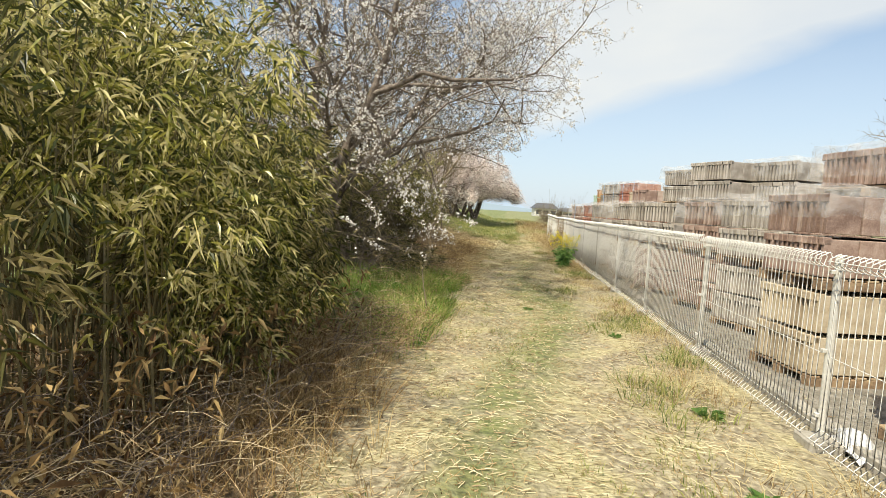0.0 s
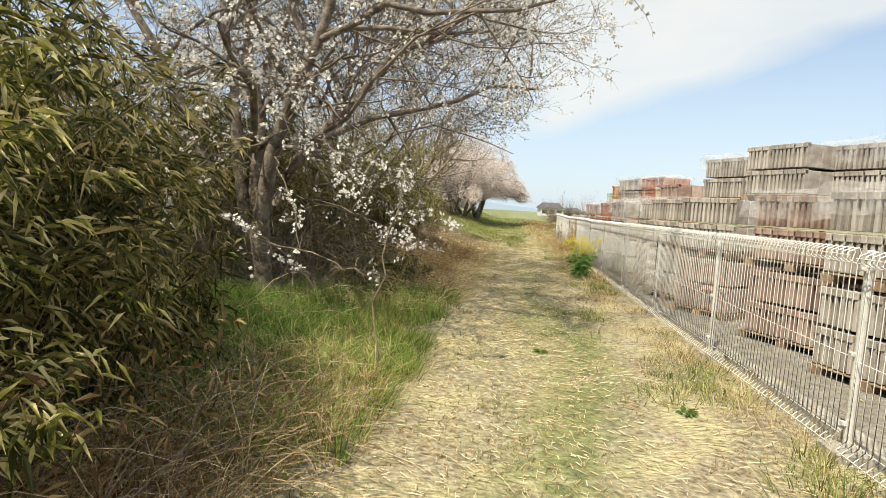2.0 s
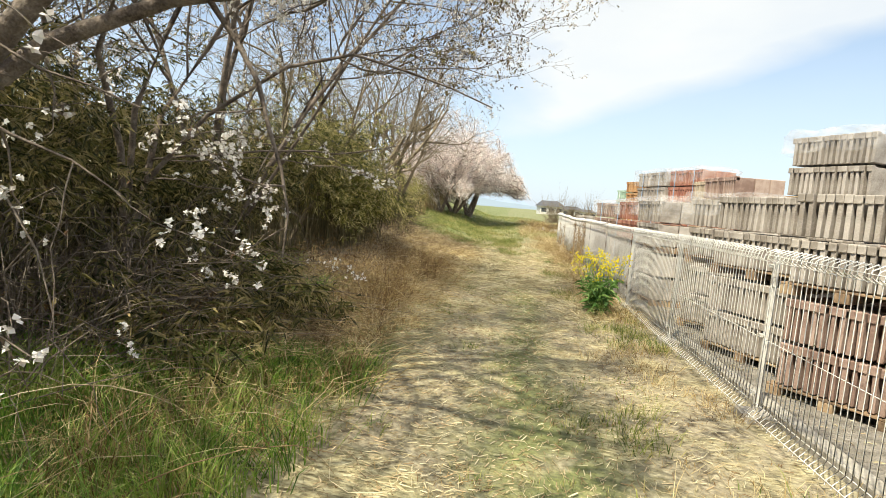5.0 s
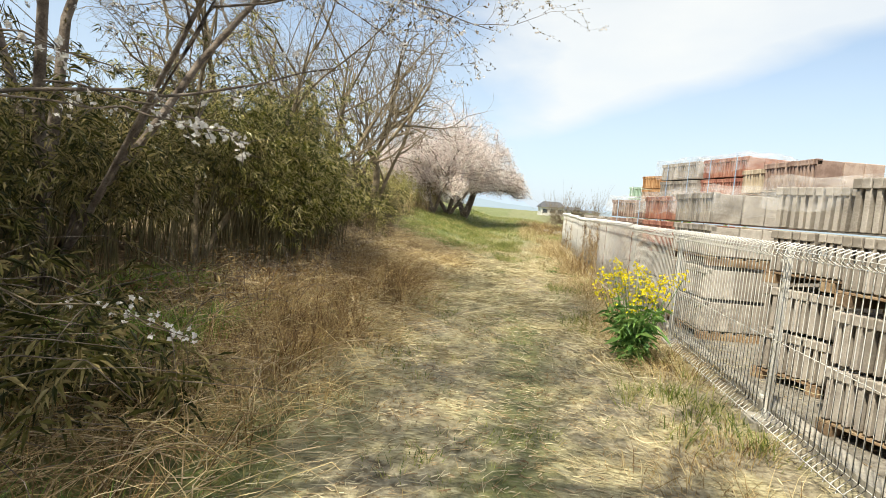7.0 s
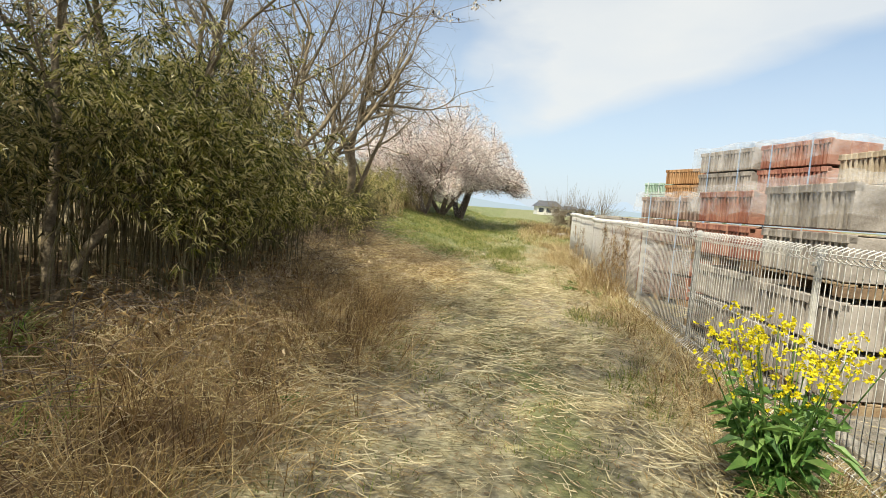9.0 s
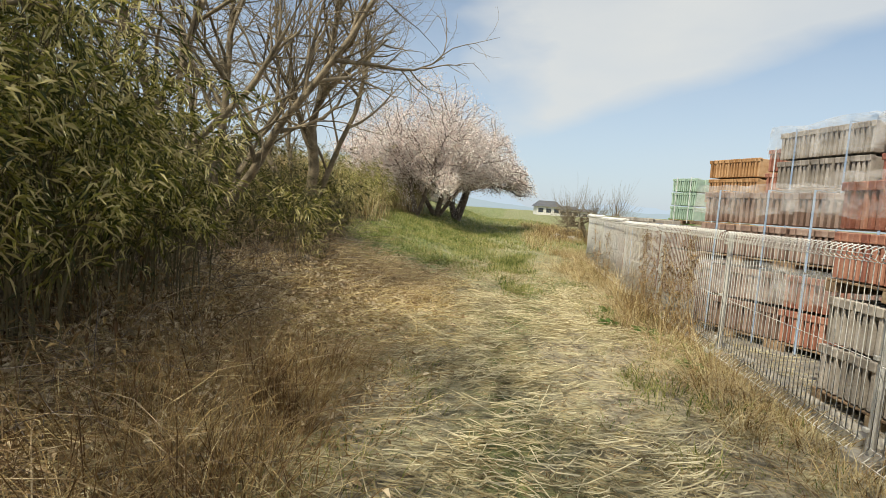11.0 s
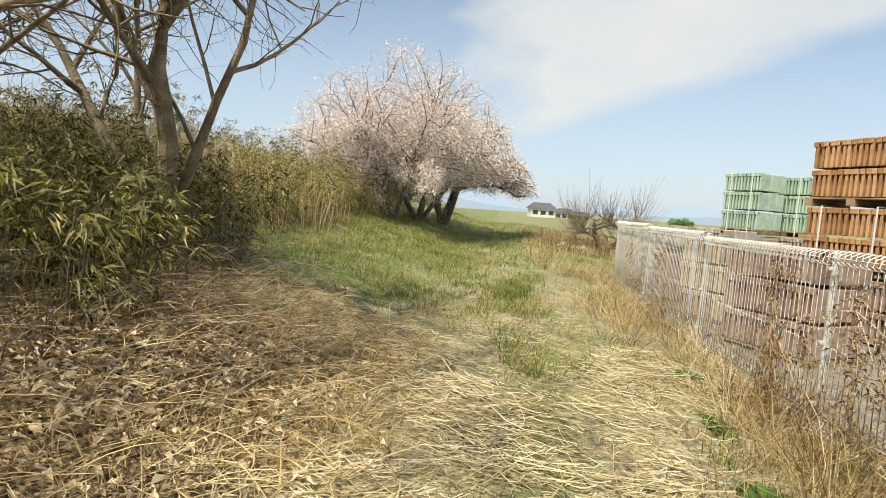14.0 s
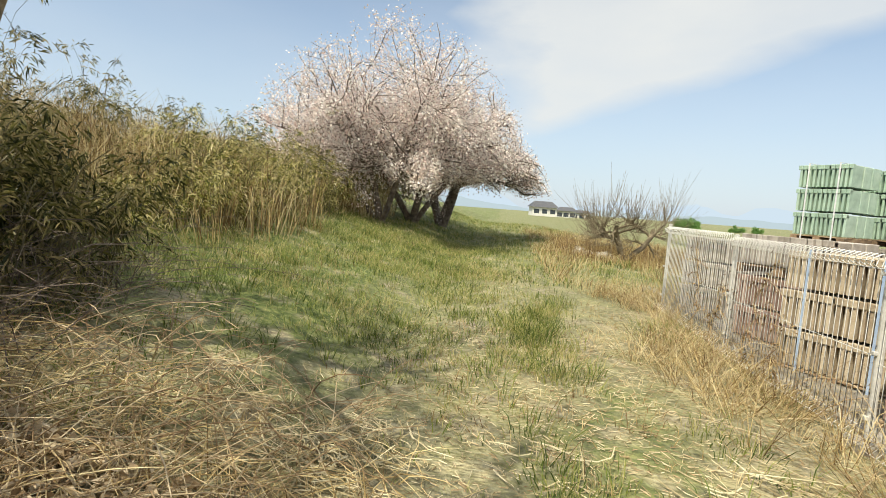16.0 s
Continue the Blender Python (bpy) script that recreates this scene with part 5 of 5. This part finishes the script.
# ---- the flowering rape plant by the fence ----
def rape_plant(x, y, s):
    r = np.random.default_rng(3)
    t = empty("rape_plant", (x, y, float(h(x, y))))
    n = 30
    a = r.uniform(0, 6.28, n)
    H = r.uniform(0.38, 0.62, n) * s
    k = 5
    u = np.linspace(0, 1, k)
    sp = r.uniform(0.05, 0.26, n) * s
    P = np.stack([np.cos(a)[:, None] * sp[:, None] * u, np.sin(a)[:, None] * sp[:, None] * u, H[:, None] * u - 0.02], -1)
    V, F = tubes_vf(P, np.linspace(0.006, 0.002, k)[None] * np.ones((n, 1)), 5)
    tagged(raw("stem", V, F, M_RAPELEAF, t), kind="stuff")
    q = along([(p, None) for p in P], 22, 0.03, r)
    q = q[q[:, 2] < 0.36 * s]
    d = r.normal(size=q.shape) * np.array((1, 1, 0.35)) + q * np.array((2, 2, 0))
    V, F = leaves_vf(q, d, r.uniform(0.06, 0.16, len(q)), r.uniform(0.025, 0.055, len(q)), 0.15, 0.3)
    tagged(raw("leaf", V, F, M_RAPELEAF, t), kind="stuff")
    tips = np.repeat(P[:, -1], 13, 0) + r.normal(size=(n * 13, 3)) * np.array((0.03, 0.03, 0.045))
    V, F = flowers_vf(tips, r, 0.018)
    tagged(raw("flower", V, F, M_YELLOW, t, "bright yellow flowers"), kind="stuff")
    tagged(t, "yellow flowering rape plant at the foot of the fence", "plant")


rape_plant(1.66, 13.1, 1.4)


def weed(x, y, s, seed):
    """A leafy rosette."""
    r = np.random.default_rng(seed)
    t = empty("weed", (x, y, float(h(x, y))))
    n = 26
    a = r.uniform(0, 6.28, n)
    d = np.stack([np.cos(a), np.sin(a), r.uniform(0.25, 1.3, n)], 1)
    base = np.stack([np.cos(a), np.sin(a), 0 * a], 1) * r.uniform(0, 0.05, (n, 1)) * s
    for k in range(n):
        V, F = leaves_vf(base[k:k + 1], d[k:k + 1], r.uniform(0.07, 0.15) * s, r.uniform(0.035, 0.06) * s, 0.2, 0.35)
        raw("leaf", V, F, M_WEED, t)
    tagged(t, "low leafy green weed growing in the straw", "weed", "weeds on the track")


for k, (x, y, s) in enumerate(((1.44, 19.0, 1.2), (1.78, 18.7, 1.3), (1.6, 19.9, 1.1), (1.85, 17.6, 1.0), (0.6, 7.6, 0.6), (1.7, 4.3, 0.9), (1.55, 3.2, 0.7), (-0.9, 13.6, 0.9), (1.75, 20.9, 1.2), (1.5, 6.4, 0.6))):
    weed(x, y, s, k)


def vine(y, seed):
    """A withered climber on the wire mesh."""
    r = np.random.default_rng(seed)
    n = 9
    s = np.linspace(0, 1, n)
    P = np.stack([FX - 0.02 + r.normal(0, 0.012, n), y + np.cumsum(r.normal(0, 0.07, n)), float(h(FX, y)) + s * r.uniform(0.6, 1.2)], 1)
    t = empty("vine", tuple(P[0]))
    P = P - P[0]
    V, F = tubes_vf(P[None], np.linspace(0.006, 0.002, n)[None], 5)
    raw("stem", V, F, M_TWIG, t, smooth=True)
    tw = []
    for i in range(34):
        k = int(r.integers(1, n))
        d = np.array((r.normal(0, 0.04), r.normal(0, 0.2), r.normal(0, 0.14)))
        u = np.linspace(0, 1, 4)[:, None]
        tw.append((P[k] + d * u - np.array((0, 0, 0.06)) * u ** 2, np.linspace(0.003, 0.001, 4)))
    V, F = tubes_vf(np.array([a for a, _ in tw]), np.array([c for _, c in tw]), 3)
    tagged(raw("tendril", V, F, M_TWIG, t), kind="stuff")
    Q = along(tw, 4, 0.02, r)
    V, F = scatter_leaves(Q, 0.036, r, 0.4, 0.3)
    tagged(raw("leaf", V, F, M_RUST, t, "withered brown leaves"), kind="stuff")
    tagged(t, "withered brown climber on the wire mesh", "vine", "climbers on the fence")


for k in range(12):
    vine(18.5 + 0.19 * k + 0.05 * math.sin(5 * k), 90 + k)
for k in range(4):
    vine(23.0 + 0.6 * k, 120 + k)


def stone(x, y, s, seed):
    bm = bmesh.new()
    bmesh.ops.create_icosphere(bm, subdivisions=2, radius=s)
    for v in bm.verts:
        q = noise.noise_vector(v.co / s * 1.3 + Vector((seed * 3.1, 0, 0)))
        v.co = Vector((v.co.x * 1.25, v.co.y, v.co.z * 0.7)) + q * s * 0.45
    ob = part("stone", bm, M_CONC, None)
    ob.location = (x, y, float(h(x, y)) + s * 0.3)
    ob.rotation_euler = (0, 0, seed * 1.7)
    tagged(ob, "grey weathered stone lying in the dry weeds", "stone", "stones by the fruit tree")


for k, (x, y, s) in enumerate(((2.0, 32.6, 0.16), (2.35, 32.9, 0.13), (2.6, 32.4, 0.18), (2.9, 32.8, 0.12), (1.75, 33.2, 0.14), (2.2, 33.4, 0.17), (3.0, 33.5, 0.15))):
    stone(x, y, s, k)


def plastic_bag(x, y):
    """A crumpled bag caught at the foot of the fence."""
    n = 18
    V = []
    for i in range(n):
        for j in range(n):
            u, v = i / (n - 1) - 0.5, j / (n - 1) - 0.5
            q = noise.noise_vector((u * 5, v * 5, 2.0))
            V.append((u * 0.22 + q[0] * 0.03, v * 0.42 + q[1] * 0.04, 0.03 + 0.10 * max(0, 1 - 5 * (u * u + v * v)) + q[2] * 0.045))
    idx = np.arange(n * n).reshape(n, n)
    F = np.stack([idx[:-1, :-1], idx[1:, :-1], idx[1:, 1:], idx[:-1, 1:]], -1).reshape(-1, 4)
    ob = raw("plastic_bag", V, F, M_WSTRAP, smooth=True)
    ob.location = (x, y, float(h(x, y)))
    tagged(ob, "crumpled white plastic bag lying by the fence", "bag")


plastic_bag(2.42, 3.98)


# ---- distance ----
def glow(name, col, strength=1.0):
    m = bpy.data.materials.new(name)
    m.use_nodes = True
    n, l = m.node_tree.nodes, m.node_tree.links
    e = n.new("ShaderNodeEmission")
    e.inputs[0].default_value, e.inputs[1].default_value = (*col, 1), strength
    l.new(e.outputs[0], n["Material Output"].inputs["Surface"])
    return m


def build_hills():
    # hills glow by emission; the pale blue has the air's haze painted in
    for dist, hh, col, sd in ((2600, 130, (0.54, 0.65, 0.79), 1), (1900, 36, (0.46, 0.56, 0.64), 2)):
        xs = np.linspace(-2600, 2600, 200)
        top = np.array([hh * (0.55 + 0.9 * noise.fractal((x * 0.0016 + sd * 9, sd, 0), 1.0, 2.0, 5)) for x in xs]).clip(6, None)
        V = np.concatenate([np.stack([xs, 0 * xs + dist, 0 * xs - 30], 1), np.stack([xs, 0 * xs + dist + 200, top], 1)])
        i = np.arange(199)
        F = np.stack([i, i + 1, i + 201, i + 200], 1)
        ob = raw("backdrop", V, F, glow("hill_haze_glow", col), smooth=True)
        tagged(ob, "glowing range of distant hills with haze in its blue colour", "hills", kind="structure")


build_hills()
M_WALLP = mat("house_wall", [(0.6, 0.58, 0.54), (0.72, 0.7, 0.66)], 1, 0.9, 0.0)
M_ROOF = mat("house_roof", [(0.06, 0.065, 0.075), (0.13, 0.13, 0.14)], 2, 0.6, 0.0)
M_GLASSD = mat("dark_glass", [(0.03, 0.04, 0.05), (0.06, 0.07, 0.09)], 2, 0.15, 0.0)


def house(x, y, w, d, eave, ridge, rz):
    t = empty("house", (x, y, 0))
    t.rotation_euler = (0, 0, radians(rz))
    bm = bmesh.new()
    box(bm, (-w / 2, -d / 2, 0), (w / 2, d / 2, eave))
    part("wall", bm, M_WALLP, t)
    bm = bmesh.new()
    o = 0.6
    v = [bm.verts.new(p) for p in ((-w / 2 - o, -d / 2 - o, eave - 0.1), (w / 2 + o, -d / 2 - o, eave - 0.1), (w / 2 + o, d / 2 + o, eave - 0.1), (-w / 2 - o, d / 2 + o, eave - 0.1), (-w / 2 + 1, 0, ridge), (w / 2 - 1, 0, ridge))]
    for f in ((0, 1, 5, 4), (1, 2, 5), (2, 3, 4, 5), (3, 0, 4), (3, 2, 1, 0)):
        bm.faces.new([v[i] for i in f])
    part("roof", bm, M_ROOF, t, "dark grey hipped roof")
    for i in range(3):
        bm = bmesh.new()
        cx = -w / 2 + (i + 0.5) * w / 3
        box(bm, (cx - 0.8, -d / 2 - 0.03, eave - 2.0), (cx + 0.8, -d / 2 + 0.05, eave - 0.7))
        part("window", bm, M_GLASSD, t)
    tagged(t, "distant white-walled house with a dark roof", "house")


house(12.6, 180, 7.5, 6, 2.8, 4.6, 8)
house(21.0, 190, 6, 6, 2.2, 3.4, -5)
house(27.0, 200, 7, 6, 1.9, 2.8, 5)


def far_tree(x, y, s, seed):
    r = np.random.default_rng(seed)
    t = empty("far_tree", (x, y, -0.36 * s))
    P = np.array([[(0, 0, 0), (0.05 * s, 0, 0.4 * s), (0, 0.03 * s, 0.8 * s)]])
    V, F = tubes_vf(P, np.array([[0.06, 0.045, 0.02]]) * s, 6)
    raw("trunk", V, F, M_BARK, t)
    c = unit(r.normal(size=(9, 3))) * r.uniform(0.1, 0.42, (9, 1)) * s * np.array((1.5, 1, 0.8)) + np.array((0, 0, 0.6 * s))
    Q = (c[:, None] + unit(r.normal(size=(9, 260, 3))) * r.uniform(0.5, 1, (9, 260, 1)) * 0.2 * s).reshape(-1, 3)
    V, F = scatter_leaves(Q, 0.07 * s, r)
    raw("crown", V, F, M_RAPELEAF, t)
    tagged(t, "distant dark green tree", "tree")


for q in ((30, 105, 3.4, 1), (33, 110, 2.6, 2), (44, 120, 2.2, 3), (50, 125, 2.0, 4)):
    far_tree(*q)
